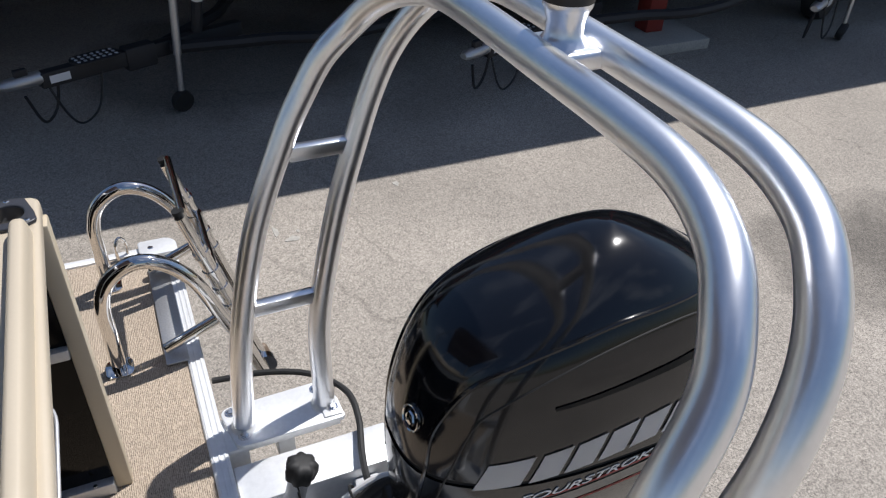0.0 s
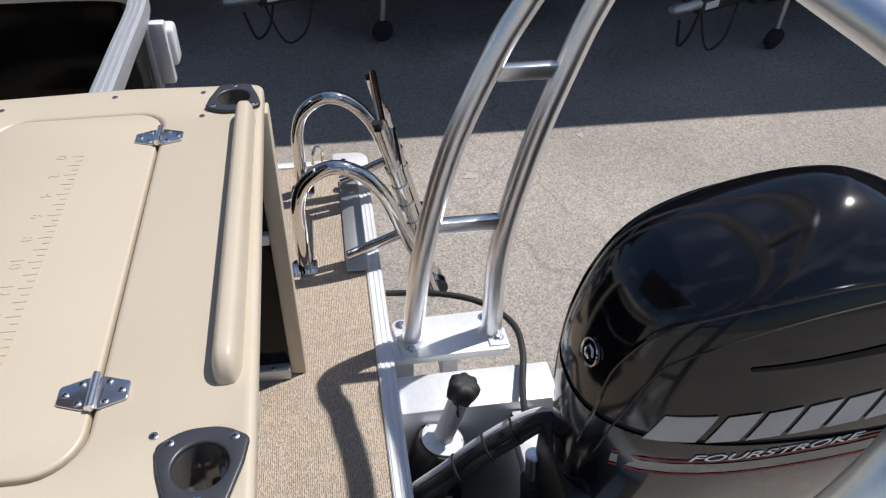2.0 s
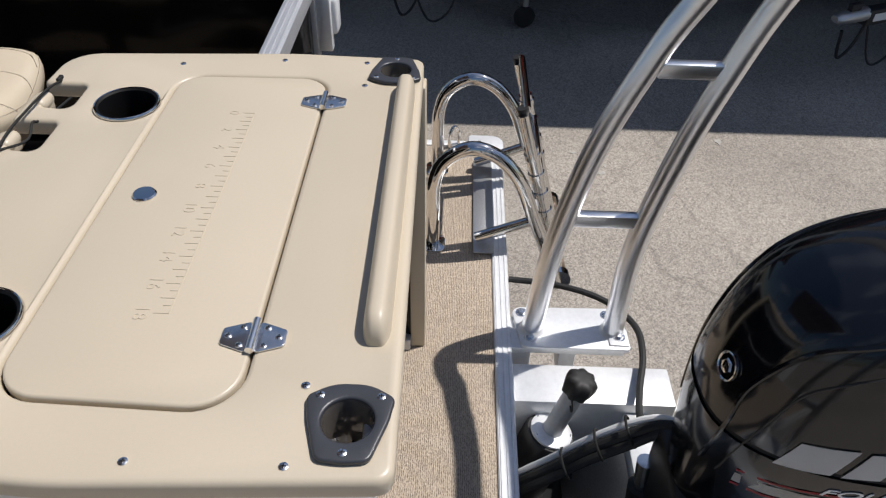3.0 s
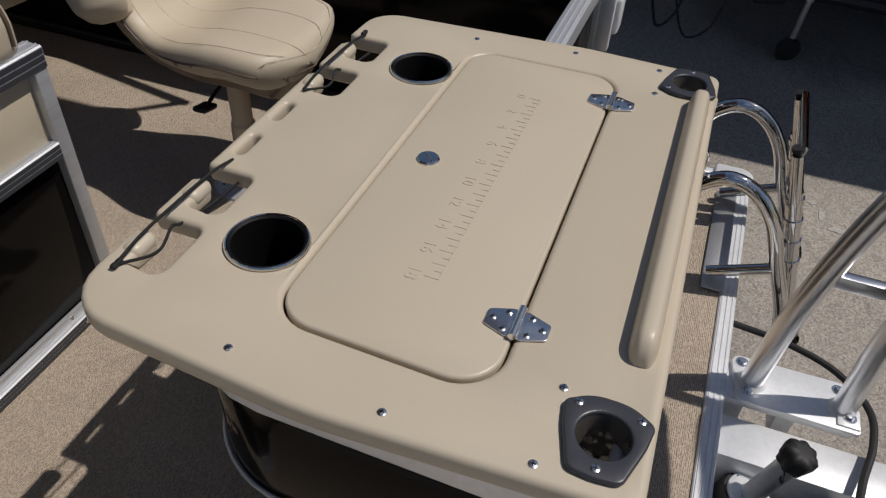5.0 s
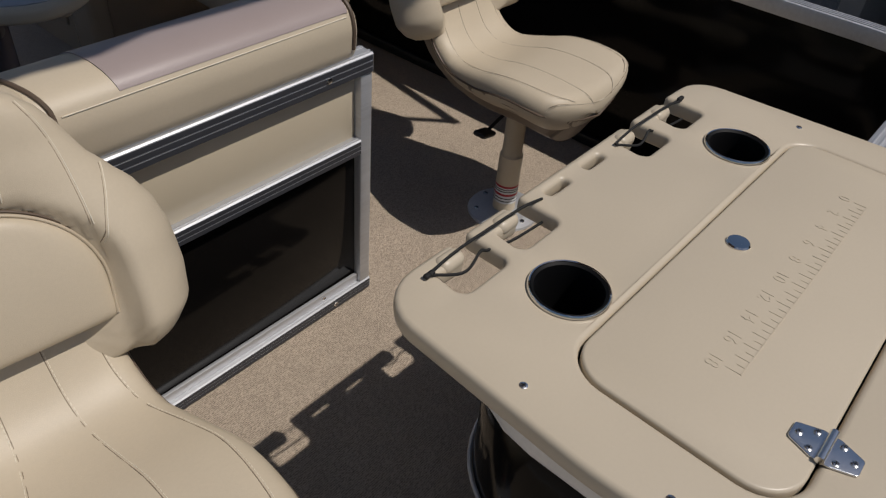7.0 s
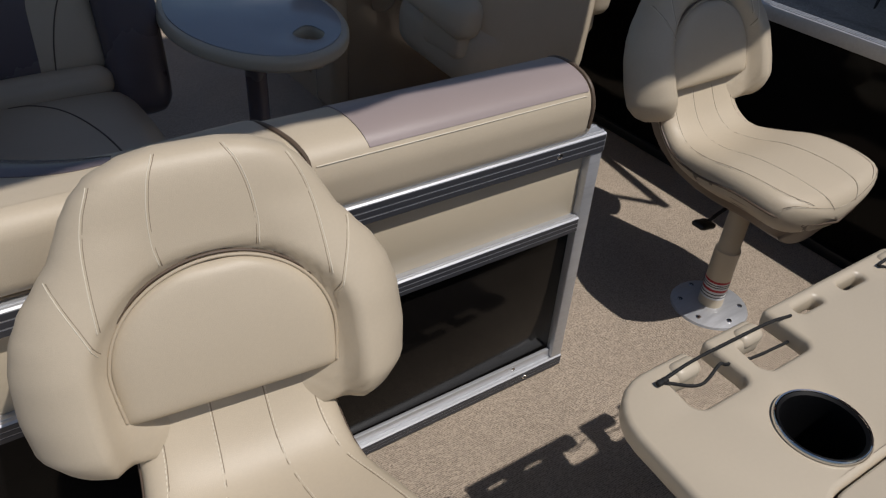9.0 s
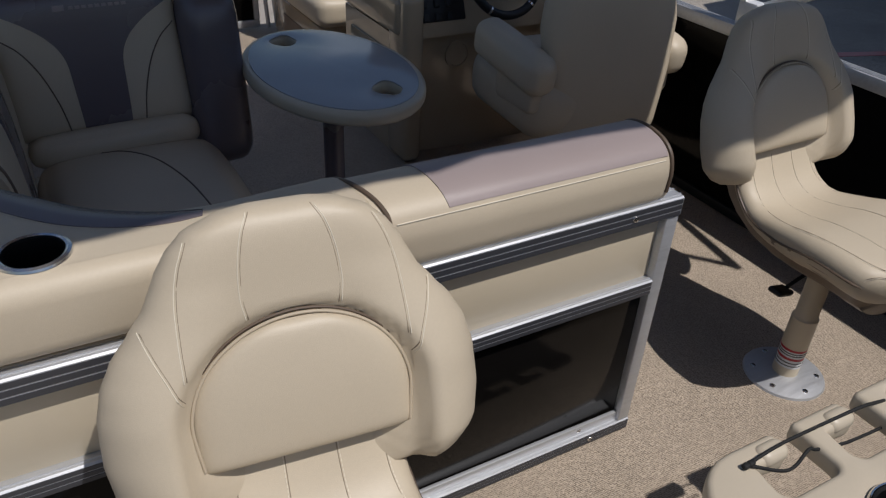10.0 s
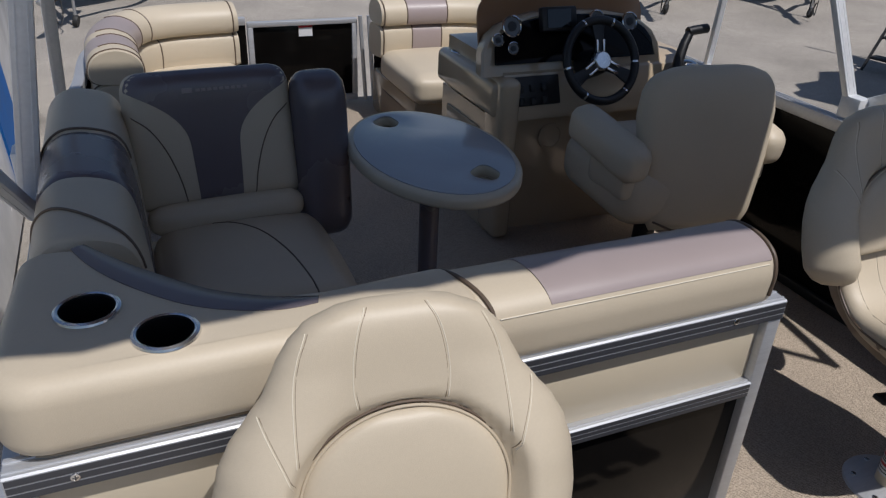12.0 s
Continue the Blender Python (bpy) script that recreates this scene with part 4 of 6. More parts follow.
# boarding ladder with two hoops
lad = thing("boarding_ladder", label="polished stainless boarding ladder with two hand hoops, folded up", category="ladder")
for x in (1.0, 1.37):
    part("hoop", tube([(x, -0.275, 0.0), (x, -0.275, 0.12), (x, -0.278, 0.215), (x, -0.305, 0.282), (x, -0.37, 0.32), (x, -0.44, 0.297), (x, -0.50, 0.225), (x, -0.545, 0.11), (x, -0.59, 0.0), (x, -0.635, -0.14)], 0.019, 20), M_chrome, lad)
    foot = part("foot_plate", slab([rounded([(x - 0.035, -0.31), (x + 0.035, -0.31), (x + 0.035, -0.24), (x - 0.035, -0.24)], 0.02)], 0.0, 0.005, 0.0015), M_chrome, lad)
    screw(foot, x - 0.030, -0.250, 0.005, 0.004)
    screw(foot, x + 0.030, -0.300, 0.005, 0.004)
    part("stay", tube([(x, -0.395, 0.03), (x, -0.56, 0.10)], 0.015, 16, straight=True), M_chrome, lad)
    part("pivot", lathe([(0.0, -0.012), (0.034, -0.012), (0.034, 0.012), (0, 0.012)], 24, at=(x + 0.02, -0.645, -0.13), axis=(1, 0, 0)), M_chrome, lad)
part("saddle", box(0.96, 1.41, -0.447, -0.388, 0.004, 0.010, 0.003), M_galv, lad, "grey aluminium saddle plate")
for x in (1.045, 1.325):
    part("ladder_rail", tube([(x, -0.645, -0.14), (x, -0.525, 0.30)], 0.019, 16, straight=True), M_chrome, lad)
    for z in (0.13, 0.19, 0.25, 0.31):
        t = (z + 0.10) / 0.44
        part("collar", tube([(x, -0.645 + 0.12 * t, z - 0.04), (x, -0.645 + 0.12 * (t + 0.03), z - 0.026)], 0.0225, 16, straight=True), M_chrome, lad)
    for d in (-0.017, 0.017):
        part("inner_rail", tube([(x + d, -0.530, 0.28), (x + d, -0.496, 0.405)], 0.0135, 14, straight=True), M_chrome, lad)
    part("end_cap", move(cushion(0.030, 0.060, 0.085, 0.014, 0, 6), pose(x + 0.026, -0.655, -0.19, -15, 0, 0)), M_brownv, lad, "brown plastic end cap")
    part("end_plug", tube([(x, -0.496, 0.405), (x, -0.493, 0.416)], 0.0145, 14, straight=True), M_rubber, lad)
for i, z in enumerate((0.27, 0.45)):
    z -= 0.04
    t = (z + 0.14) / 0.587
    y = -0.645 + 0.16 * t
    part("rung", tube([(1.045, y - 0.01, z), (1.325, y - 0.01, z)], 0.011, 12, straight=True), M_chrome, lad)
cleat = solo("lifting_ring", tube([(1.495, -0.31, 0.004), (1.495, -0.31, 0.05), (1.505, -0.325, 0.075), (1.515, -0.34, 0.05), (1.515, -0.34, 0.004)], 0.005, 10), M_chrome, "small stainless lifting ring on the deck edge", "ring")


# ---- fishing seats ----
def dashes(path, r, dash=0.005, gap=0.0022):
    """A row of separate stitches along a path."""
    b, d, start = bmesh.new(), 0.0, path[0]
    for p, q in zip(path, path[1:]):
        ln, a = (q - p).length, 0.0
        while a < ln:
            e = min(ln, a + dash)
            if e - a > 0.0015:
                tube([p.lerp(q, a / ln), p.lerp(q, e / ln)], r, 5, straight=True, bm=b)
            a = e + gap
    return b


def fishing_seat():
    seat = thing("fishing_chair", label="cream vinyl bucket fishing chair on a pedestal post", category="chair", group="fishing chairs")
    base = part("base_plate", lathe([(0, 0.016), (0.05, 0.016), (0.085, 0.011), (0.105, 0.006), (0.108, 0), (0, 0)], 40), M_alu, seat, "round cast aluminium floor plate")
    for i in range(6):
        a = 2 * math.pi * (i + 0.3) / 6
        screw(base, 0.083 * math.cos(a), 0.083 * math.sin(a), 0.011, 0.008, name="bolt")
    post = part("post", lathe([(0.034, 0.014), (0.034, 0.20), (0.031, 0.204), (0.029, 0.21), (0.029, 0.398), (0, 0.398)], 28), M_skinb, seat, "beige pedestal post")
    for z0, z1, m in ((0.045, 0.072, M_white), (0.072, 0.080, M_red), (0.080, 0.100, M_white), (0.100, 0.107, M_red)):
        part("sticker", lathe([(0.0345, z0), (0.0348, z0), (0.0348, z1), (0.0345, z1)], 28), m, post)
    for z in (0.052, 0.062, 0.086, 0.093):
        part("sticker_bar", lathe([(0.0349, z), (0.0351, z), (0.0351, z + 0.003), (0.0349, z + 0.003)], 28), M_blackp, post)
    lever = part("lever", tube([(-0.03, 0.0, 0.33), (-0.11, 0.0, 0.315), (-0.155, 0.0, 0.30)], 0.005, 8), M_blackp, seat, "black seat lever")
    part("lever_knob", move(cushion(0.06, 0.04, 0.016, 0.008, 0, 4), pose(-0.175, 0, 0.288, 0, 12, 0)), M_blackp, lever)
    part("swivel", box(-0.09, 0.09, -0.09, 0.09, 0.365, 0.39, 0.006), M_blackp, seat)

    # squab: a dished cushion with a rolled front edge and a narrow neck that climbs to the back
    LINE = smooth_path([(-0.252, 0.440, 0.205), (-0.19, 0.462, 0.207), (-0.10, 0.470, 0.208), (-0.01, 0.464, 0.203), (0.065, 0.446, 0.184), (0.135, 0.442, 0.158), (0.183, 0.468, 0.147), (0.213, 0.508, 0.145), (0.233, 0.549, 0.145)], 6)

    def pan(u, v, drop):
        f = min(max(v, 0.0), 1.0) * (len(LINE) - 1)
        i = min(int(f), len(LINE) - 2)
        q = LINE[i].lerp(LINE[i + 1], f - i)
        a, b = LINE[max(i - 2, 0)], LINE[min(i + 3, len(LINE) - 1)]
        n = Vector((a.y - b.y, b.x - a.x)).normalized()
        w = q.z
        if v < 0.22:
            w *= (max(0.0, 1 - (1 - v / 0.22) ** 2.6)) ** 0.40
        edge = max(0.0, (1 - abs(u) ** 6)) ** 0.5
        front = math.sqrt(max(0, 1 - (1 - min(1, v / 0.11)) ** 2))
        h = lerp(v, [(0, 0.064), (0.4, 0.060), (0.7, 0.036), (1, 0.024)])
        k = h * (edge * front * drop - 1)
        rise = 0.030 * u * u * lerp(v, [(0, 0.55), (0.12, 1), (0.3, 1), (0.5, 0.75), (0.65, 0.3), (1, 0)])
        return w * u, q.x + n.x * k, q.y + n.y * k + rise

    def sheet(fn_top, fn_bot, nu=28, nv=30):
        b = bmesh.new()
        rows = []
        for fn in (fn_top, fn_bot):
            g = []
            for j in range(nv + 1):
                v = 0.5 - 0.5 * math.cos(math.pi * j / nv)
                g.append([b.verts.new(fn(math.sin(math.pi / 2 * (2 * i / nu - 1)), v)) for i in range(nu + 1)])
            rows.append(g)
            for j in range(nv):
                for i in range(nu):
                    b.faces.new((g[j][i], g[j][i + 1], g[j + 1][i + 1], g[j + 1][i]))
        t, d = rows
        for j in range(nv):
            for i in (0, nu):
                b.faces.new((t[j][i], t[j + 1][i], d[j + 1][i], d[j][i]))
        for i in range(nu):
            for j in (0, nv):
                b.faces.new((t[j][i], t[j][i + 1], d[j][i + 1], d[j][i]))
        bmesh.ops.remove_doubles(b, verts=list(b.verts), dist=0.0003)
        bmesh.ops.recalc_face_normals(b, faces=list(b.faces))
        return b

    def top(u, v):
        return pan(u, v, 1.0)

    def under(u, v):
        x, y, z = pan(u * 0.985, 0.005 + v * 0.985, -0.8)
        return x, y, z

    squab = part("squab", sheet(top, under), M_vinyl, seat, "cream vinyl squab", sharp=70)

    def shell(u, v):
        x, y, z = pan(u * 1.0, 0.02 + 0.97 * v, -0.80)
        return x, y, z

    def shell_low(u, v):
        x, y, z = pan(u * 0.75, 0.10 + 0.85 * v, -0.82)
        return x, y + 0.045 * v, z - 0.042 * (1 - u * u) - 0.016

    part("seat_shell", sheet(shell, shell_low, 16, 16), M_brownv, seat, "brown moulded seat shell", sharp=70)

    def on_top(pts, r, material, name, parent):
        uv = smooth_path([(u, v, 0) for u, v in pts], 14)
        part("seam", tube([Vector(top(p.x, p.y)) - Vector((0, 0, 0.0003)) for p in uv], 0.0008, 6, straight=True), M_seam, parent)
        part(name, dashes([Vector(top(p.x + math.copysign(0.018, p.x), p.y)) for p in uv], r), material, parent, kind="stuff")

    for s in (-1, 1):
        on_top([(0.26 * s, 0.97), (0.28 * s, 0.7), (0.33 * s, 0.4), (0.34 * s, 0.12), (0.33 * s, 0.03)], 0.0007, M_thread, "stitching", squab)
        on_top([(0.74 * s, 0.95), (0.78 * s, 0.7), (0.84 * s, 0.4), (0.80 * s, 0.15), (0.70 * s, 0.07)], 0.0007, M_thread, "stitching", squab)
    on_top([(-0.97, 0.12), (-0.7, 0.055), (0, 0.03), (0.7, 0.055), (0.97, 0.12)], 0.0007, M_thread, "stitching", squab)
    part("piping", tube([Vector(pan(u, v, 0.0)) for u, v in [(-1.0, 0.9 - 0.06 * i) for i in range(13)] + [(-0.99, 0.12), (-0.85, 0.03), (-0.4, 0.003), (0, 0.0), (0.4, 0.003), (0.85, 0.03), (0.99, 0.12)] + [(1.0, 0.18 + 0.06 * i) for i in range(13)]], 0.003, 8, n=5), M_pipe, squab)

    # backrest with wings and a domed lumbar pad
    BW = [(0, 0.16), (0.03, 0.212), (0.07, 0.240), (0.14, 0.262), (0.26, 0.268), (0.40, 0.265), (0.50, 0.254), (0.58, 0.236), (0.66, 0.208), (0.73, 0.184), (0.82, 0.166), (0.88, 0.150), (0.94, 0.125), (0.98, 0.086), (1.0, 0.042)]
    H = 0.431

    def bw(v):
        return lerp(v, BW)

    def bz(u, v):
        arch = 0.085 * max(0.0, 1 - (u / 0.62) ** 2) * max(0.0, 1 - v / 0.25) if abs(u) < 0.62 else 0
        return H * v + arch

    def bfront(u, v):
        e = max(0.0, 1 - abs(u) ** 7) ** 0.5 * max(0.0, 1 - abs(2 * v - 1) ** 12) ** 0.5
        wing = 0.045 * max(0.0, 1 - ((abs(u) - 0.72) / 0.36) ** 2) * lerp(v, [(0, 0.75), (0.15, 1), (0.4, 0.8), (0.7, 0.15), (0.8, 0)])
        # the lumbar pad sits in a hollow
        d = math.hypot(bw(v) * u / 0.163, max(0.0, H * v - 0.160) / 0.130)
        return (0.040 + wing - lerp(d, [(0.95, 1.0), (1.07, 0.0)]) * lerp(v, [(0.36, 0.038), (0.58, 0.016)])) * e

    def bback(u, v):
        e = max(0.0, 1 - abs(u) ** 5) ** 0.5 * max(0.0, 1 - abs(2 * v - 1) ** 8) ** 0.5
        return 0.045 * e

    back = part("backrest", pillow(bw, bz, bfront, bback, 64, 56), M_vinyl, seat, "cream vinyl winged backrest", sharp=80)
    place = pose(0, 0.222, 0.478, -19, 0, 0)
    back.matrix_local = place

    def on_back(pts):
        line = smooth_path([(x, v, 0) for x, v in pts], 14)

        def lay(x, v, out):
            u = x / bw(v)
            return Vector((x, -bfront(u, v) - out, bz(u, v)))

        part("seam", tube([lay(p.x, p.y, -0.0005) for p in line], 0.0007, 6, straight=True), M_seam, back)
        part("stitching", dashes([lay(p.x + math.copysign(0.0035, p.x), p.y, 0.0001) for p in line], 0.0007), M_thread, back, kind="stuff")

    # the lumbar pad: flat below, a half round above
    PW, PH = 0.152, 0.204

    def pw(v):
        return PW * (1 if v < 0.32 else math.sqrt(max(0.0, 1 - ((v - 0.32) / 0.68) ** 2.1))) * (0.98 + 0.02 * min(1, v / 0.3)) + 0.001

    def pfront(u, v):
        e = max(0.0, 1 - abs(u) ** 9) ** 0.5 * max(0.0, 1 - abs(2 * v - 1) ** 14) ** 0.5
        return 0.016 + 0.022 * e + 0.012 * (1 - u * u) * (1 - (2 * v - 1) ** 2)

    pad = part("lumbar_pad", pillow(pw, lambda u, v: PH * v, pfront, lambda u, v: 0.01, 36, 32), M_vinyl, back, "domed cream lumbar pad", sharp=80)
    pad.location = (0, -0.011, 0.076)
    rim = [(PW * 1.0 * math.cos(math.pi * i / 14), 0.078 + PH * (0.32 + 0.685 * math.sin(math.pi * i / 14))) for i in range(15)]
    rim = [(PW * 0.96, 0.084)] + rim + [(-PW * 0.96, 0.084)]
    part("pad_piping", tube([(x, -0.038, z) for x, z in rim], 0.0024, 8, n=4), M_cordpipe, back)
    # a dark tube round the pad paints in the shaded gap beside the piping
    part("pad_gap_shade", tube([(x * 1.02, -0.033, 0.080 + (z - 0.080) * 1.02) for x, z in rim], 0.0022, 8, n=4), M_pipe, back)
    for s in (-1, 1):
        on_back([(0.040 * s, 0.985), (0.052 * s, 0.93), (0.061 * s, 0.84), (0.064 * s, 0.74), (0.060 * s, 0.665)])
        on_back([(0.120 * s, 0.925), (0.134 * s, 0.85), (0.143 * s, 0.76), (0.147 * s, 0.64), (0.148 * s, 0.53)])
        on_back([(0.192 * s, 0.68), (0.182 * s, 0.62), (0.168 * s, 0.54), (0.154 * s, 0.45)])
    part("hinge_bracket", box(-0.10, 0.10, 0.262, 0.285, 0.42, 0.60, 0.008), M_blackp, seat)
    # black sheet added so that the gap between squab and pad looks shaded
    part("gap_shade", box(-0.138, 0.138, 0.246, 0.258, 0.50, 0.585, 0.004), M_cup, seat, "added black sheet that gives the gap behind the squab its shade")
    return seat


seat_a = fishing_seat()
seat_a.matrix_world = pose(0.892, 0.908, 0, 0, 0, 1)
seat_b = copy_thing(seat_a, pose(-0.528, 0.542, 0, 0, 0, -6))
# the port chair's back stands a little steeper
for ob in seat_b.children:
    if ob.name.split(".")[0] == "backrest":
        ob.matrix_local = pose(0, 0.220, 0.471, -16, 0, 0)
# the starboard chair is set a little higher on its post
for ob in seat_a.children:
    if ob.name.split(".")[0] not in ("base_plate", "post"):
        ob.location += Vector((0.040, 0.012, 0.022))


# ---- aft lounge ----
def run(profile, xs, bm=None):
    """A soft bolster along x: profile of (y, z), closed; xs of (x, scale)."""
    cy = sum(p[0] for p in profile) / len(profile)
    cz = sum(p[1] for p in profile) / len(profile)
    ring = smooth_path([(0, y, z) for y, z in profile], 4, True)
    return loft([[Vector((x, cy + (p.y - cy) * s, cz + (p.z - cz) * s)) for p in ring] for x, s in xs])


aft_prof = [(0.952, 0.664), (0.944, 0.705), (0.945, 0.735), (0.957, 0.764), (0.985, 0.782), (1.03, 0.789), (1.075, 0.782), (1.105, 0.757), (1.12, 0.70), (1.13, 0.55), (1.10, 0.45), (1.0, 0.45), (0.995, 0.60), (0.99, 0.662)]
aft = thing("aft_lounge_back", label="cream vinyl bolster with a mauve-grey top panel, on the fence rail", category="bolster")
part("bolster", run(aft_prof, [(-0.356, 0.97), (-0.350, 0.995), (-0.335, 1), (-0.1, 1), (0.1, 1), (0.27, 1), (0.298, 0.985), (0.314, 0.95), (0.322, 0.88), (0.325, 0.7)]), M_vinyl, aft, sharp=60)
arc = smooth_path([(0, y, z) for y, z in aft_prof], 4, True)[11:30]
bm = bmesh.new()
rows = [[bm.verts.new((x + (0.022 * (1 - k / 18) if x < 0 else 0), p.y - 0.0, p.z + 0.0022)) for k, p in enumerate(arc)] for x in (-0.205, -0.1, 0.0, 0.1, 0.2, 0.275, 0.297)]
for a, b in zip(rows, rows[1:]):
    for i in range(len(arc) - 1):
        bm.faces.new((a[i], b[i], b[i + 1], a[i + 1]))
bmesh.ops.recalc_face_normals(bm, faces=list(bm.faces))
bmesh.ops.solidify(bm, geom=list(bm.faces), thickness=0.002)
part("top_panel", bm, M_vinylg, aft, "mauve-grey vinyl top panel", sharp=60)
endring = [Vector((0.306, 1.037 + (p.y - 1.037) * 0.99, 0.66 + (p.z - 0.66) * 0.995)) for p in smooth_path([(0, y, z) for y, z in aft_prof], 4, True)][2:40]
part("piping", tube(endring, 0.0042, 8, n=2), M_pipe, aft)
part("piping", tube([Vector((-0.292 - 0.035 * max(0.0, p.y - 0.955) / 0.1, 1.03 + (p.y - 1.03) * 1.012, 0.66 + (p.z - 0.66) * 1.022)) for p in smooth_path([(0, y, z) for y, z in aft_prof], 4, True)][1:26], 0.0040, 8, n=2), M_pipe, aft)
part("stitching", tube([(-0.28, 0.949, 0.752), (0.0, 0.949, 0.752), (0.29, 0.950, 0.752)], 0.0012, 6, n=3), M_thread, aft)

corner = thing("corner_console", label="cream vinyl corner unit with two cup holders", category="lounge corner")
cl = rounded([(-1.03, 0.948, 0.07), (-0.300, 0.948, 0.05), (-0.300, 1.100, 0.05), (-0.42, 1.094, 0.08), (-0.53, 1.085, 0.2), (-0.64, 1.095, 0.2), (-0.77, 1.20, 0.3), (-0.87, 1.345, 0.06), (-1.0, 1.362, 0.05)], 0.02, 8)
CC = ((-0.890, 1.124), (-0.786, 1.026))
part("top", slab([cl] + [circle2(x, y, 0.041) for x, y in CC], 0.664, 0.792, 0.034, 6, 0.004), M_vinyl, corner, sharp=70)
part("body", slab([offset_loop(cl, 0.02)], 0.05, 0.663, 0.004), M_console, corner)
sw = smooth_path([(-0.885, 1.352, 0), (-0.83, 1.275, 0), (-0.77, 1.205, 0), (-0.70, 1.135, 0), (-0.62, 1.088, 0), (-0.55, 1.066, 0)], 6)
bm = bmesh.new()
rows = []
for i, p in enumerate(sw):
    t = (sw[min(i + 1, len(sw) - 1)] - sw[max(i - 1, 0)]).normalized()
    nrm = Vector((t.y, -t.x, 0))
    wd = 0.056 * math.sin(math.pi * (0.10 + 0.82 * i / (len(sw) - 1))) ** 0.6
    rows.append([bm.verts.new(p + nrm * d + Vector((0, 0, z))) for d, z in ((-0.006, 0.735), (-0.007, 0.758), (0.000, 0.780), (0.012, 0.7918), (wd * 0.6 + 0.01, 0.7945), (wd + 0.010, 0.7935))])
for a, b in zip(rows, rows[1:]):
    for i in range(5):
        bm.faces.new((a[i], b[i], b[i + 1], a[i + 1]))
bmesh.ops.recalc_face_normals(bm, faces=list(bm.faces))
bmesh.ops.solidify(bm, geom=list(bm.faces), thickness=0.002)
part("edge_band", bm, M_vinyld, corner, "dark grey vinyl edge band", sharp=70)
for x, y in CC:
    cup = part("cup_holder", lathe([(0.0, -0.085), (0.035, -0.085), (0.039, -0.01), (0.040, 0.001), (0.042, 0.003), (0.044, 0.002), (0.0405, -0.003), (0.036, -0.087), (0, -0.087)], 40, at=(x, y, 0.792)), M_cup, corner, "black cup holder with a steel rim")
    part("rim", lathe([(0.0405, 0.0045), (0.044, 0.006), (0.048, 0.004), (0.0495, 0.0005)], 48, at=(x, y, 0.792)), M_stamped, cup)

lounge = thing("port_lounge", label="cream and grey vinyl lounge with a reclining back", category="lounge")
part("base", box(-1.0, -0.32, 1.37, 2.30, 0.0, 0.30, 0.02), M_console, lounge)
side_prof = [(-1.01, 0.60), (-1.005, 0.70), (-0.985, 0.76), (-0.94, 0.795), (-0.87, 0.79), (-0.82, 0.76), (-0.80, 0.68), (-0.79, 0.5), (-0.80, 0.36), (-0.9, 0.35), (-0.98, 0.4)]


def along_y(prof, ys):
    ring = smooth_path([(x, 0, z) for x, z in prof], 4, True)
    cx, cz = sum(p.x for p in ring) / len(ring), sum(p.z for p in ring) / len(ring)
    return loft([[Vector((cx + (p.x - cx) * s, y, cz + (p.z - cz) * s)) for p in ring] for y, s in ys])


for y0, y1, m, nm in ((1.365, 1.654, M_vinyl, "side_cushion"), (1.656, 1.93, M_vinyld, "side_cushion"), (1.934, 2.29, M_vinyl, "side_cushion")):
    c = part(nm, along_y(side_prof, [(y0, 0.97), (y0 + 0.008, 0.995), (y0 + 0.03, 1), (y1 - 0.03, 1), (y1 - 0.008, 0.995), (y1, 0.97)]), m, lounge, "dark grey vinyl side cushion" if m is M_vinyld else "", sharp=60)
ring = [p for p in smooth_path([(x, 0, z) for x, z in side_prof], 4, True)]
for y in (1.545, 1.945):
    part("piping", tube([Vector((p.x * 1.0, y - (0.9 * (p.x + 0.99) if y < 1.6 else 0), p.z + 0.0015)) for p in ring][4:24], 0.0032, 8, n=2), M_pipe, lounge)
bm = move(cushion(0.47, 0.52, 0.13, 0.055, 0.03, 12), pose(-0.545, 1.86, 0.30))
tree = BVHTree.FromBMesh(bm)
part("seat_cushion", bm, M_vinyl, lounge, sharp=80)
seam = []
for p in smooth_path([(-0.62, 2.075, 0), (-0.56, 2.04, 0), (-0.50, 1.95, 0), (-0.455, 1.82, 0), (-0.43, 1.70, 0), (-0.42, 1.63, 0)], 8):
    at = tree.ray_cast(Vector((p.x, p.y, 1.0)), Vector((0, 0, -1)))[0]
    if at:
        seam.append(at)
part("seat_seam", tube(seam, 0.0024, 8, straight=True), M_pipe, lounge)


def rw(v):
    return 0.240 * (1 - 0.05 * v) * lerp(v, [(0, 0.97), (0.06, 1), (0.84, 1), (0.91, 0.985), (0.955, 0.95), (0.985, 0.88), (1, 0.78)])


def rfront(u, v):
    e = max(0.0, 1 - abs(u) ** 8) ** 0.5 * max(0.0, 1 - abs(2 * v - 1) ** 10) ** 0.5
    return (0.045 + 0.016 * abs(u) ** 2) * e


recl = part("recliner_back", pillow(rw, lambda u, v: 0.385 * v, rfront, lambda u, v: 0.05 * max(0.0, 1 - abs(u) ** 6) ** 0.5 * max(0.0, 1 - abs(2 * v - 1) ** 8) ** 0.5, 28, 24), M_vinyl, lounge, "cream back with a dark grey centre", sharp=80)
recl.matrix_local = pose(-0.578, 2.165, 0.465, -9, 0, 3)


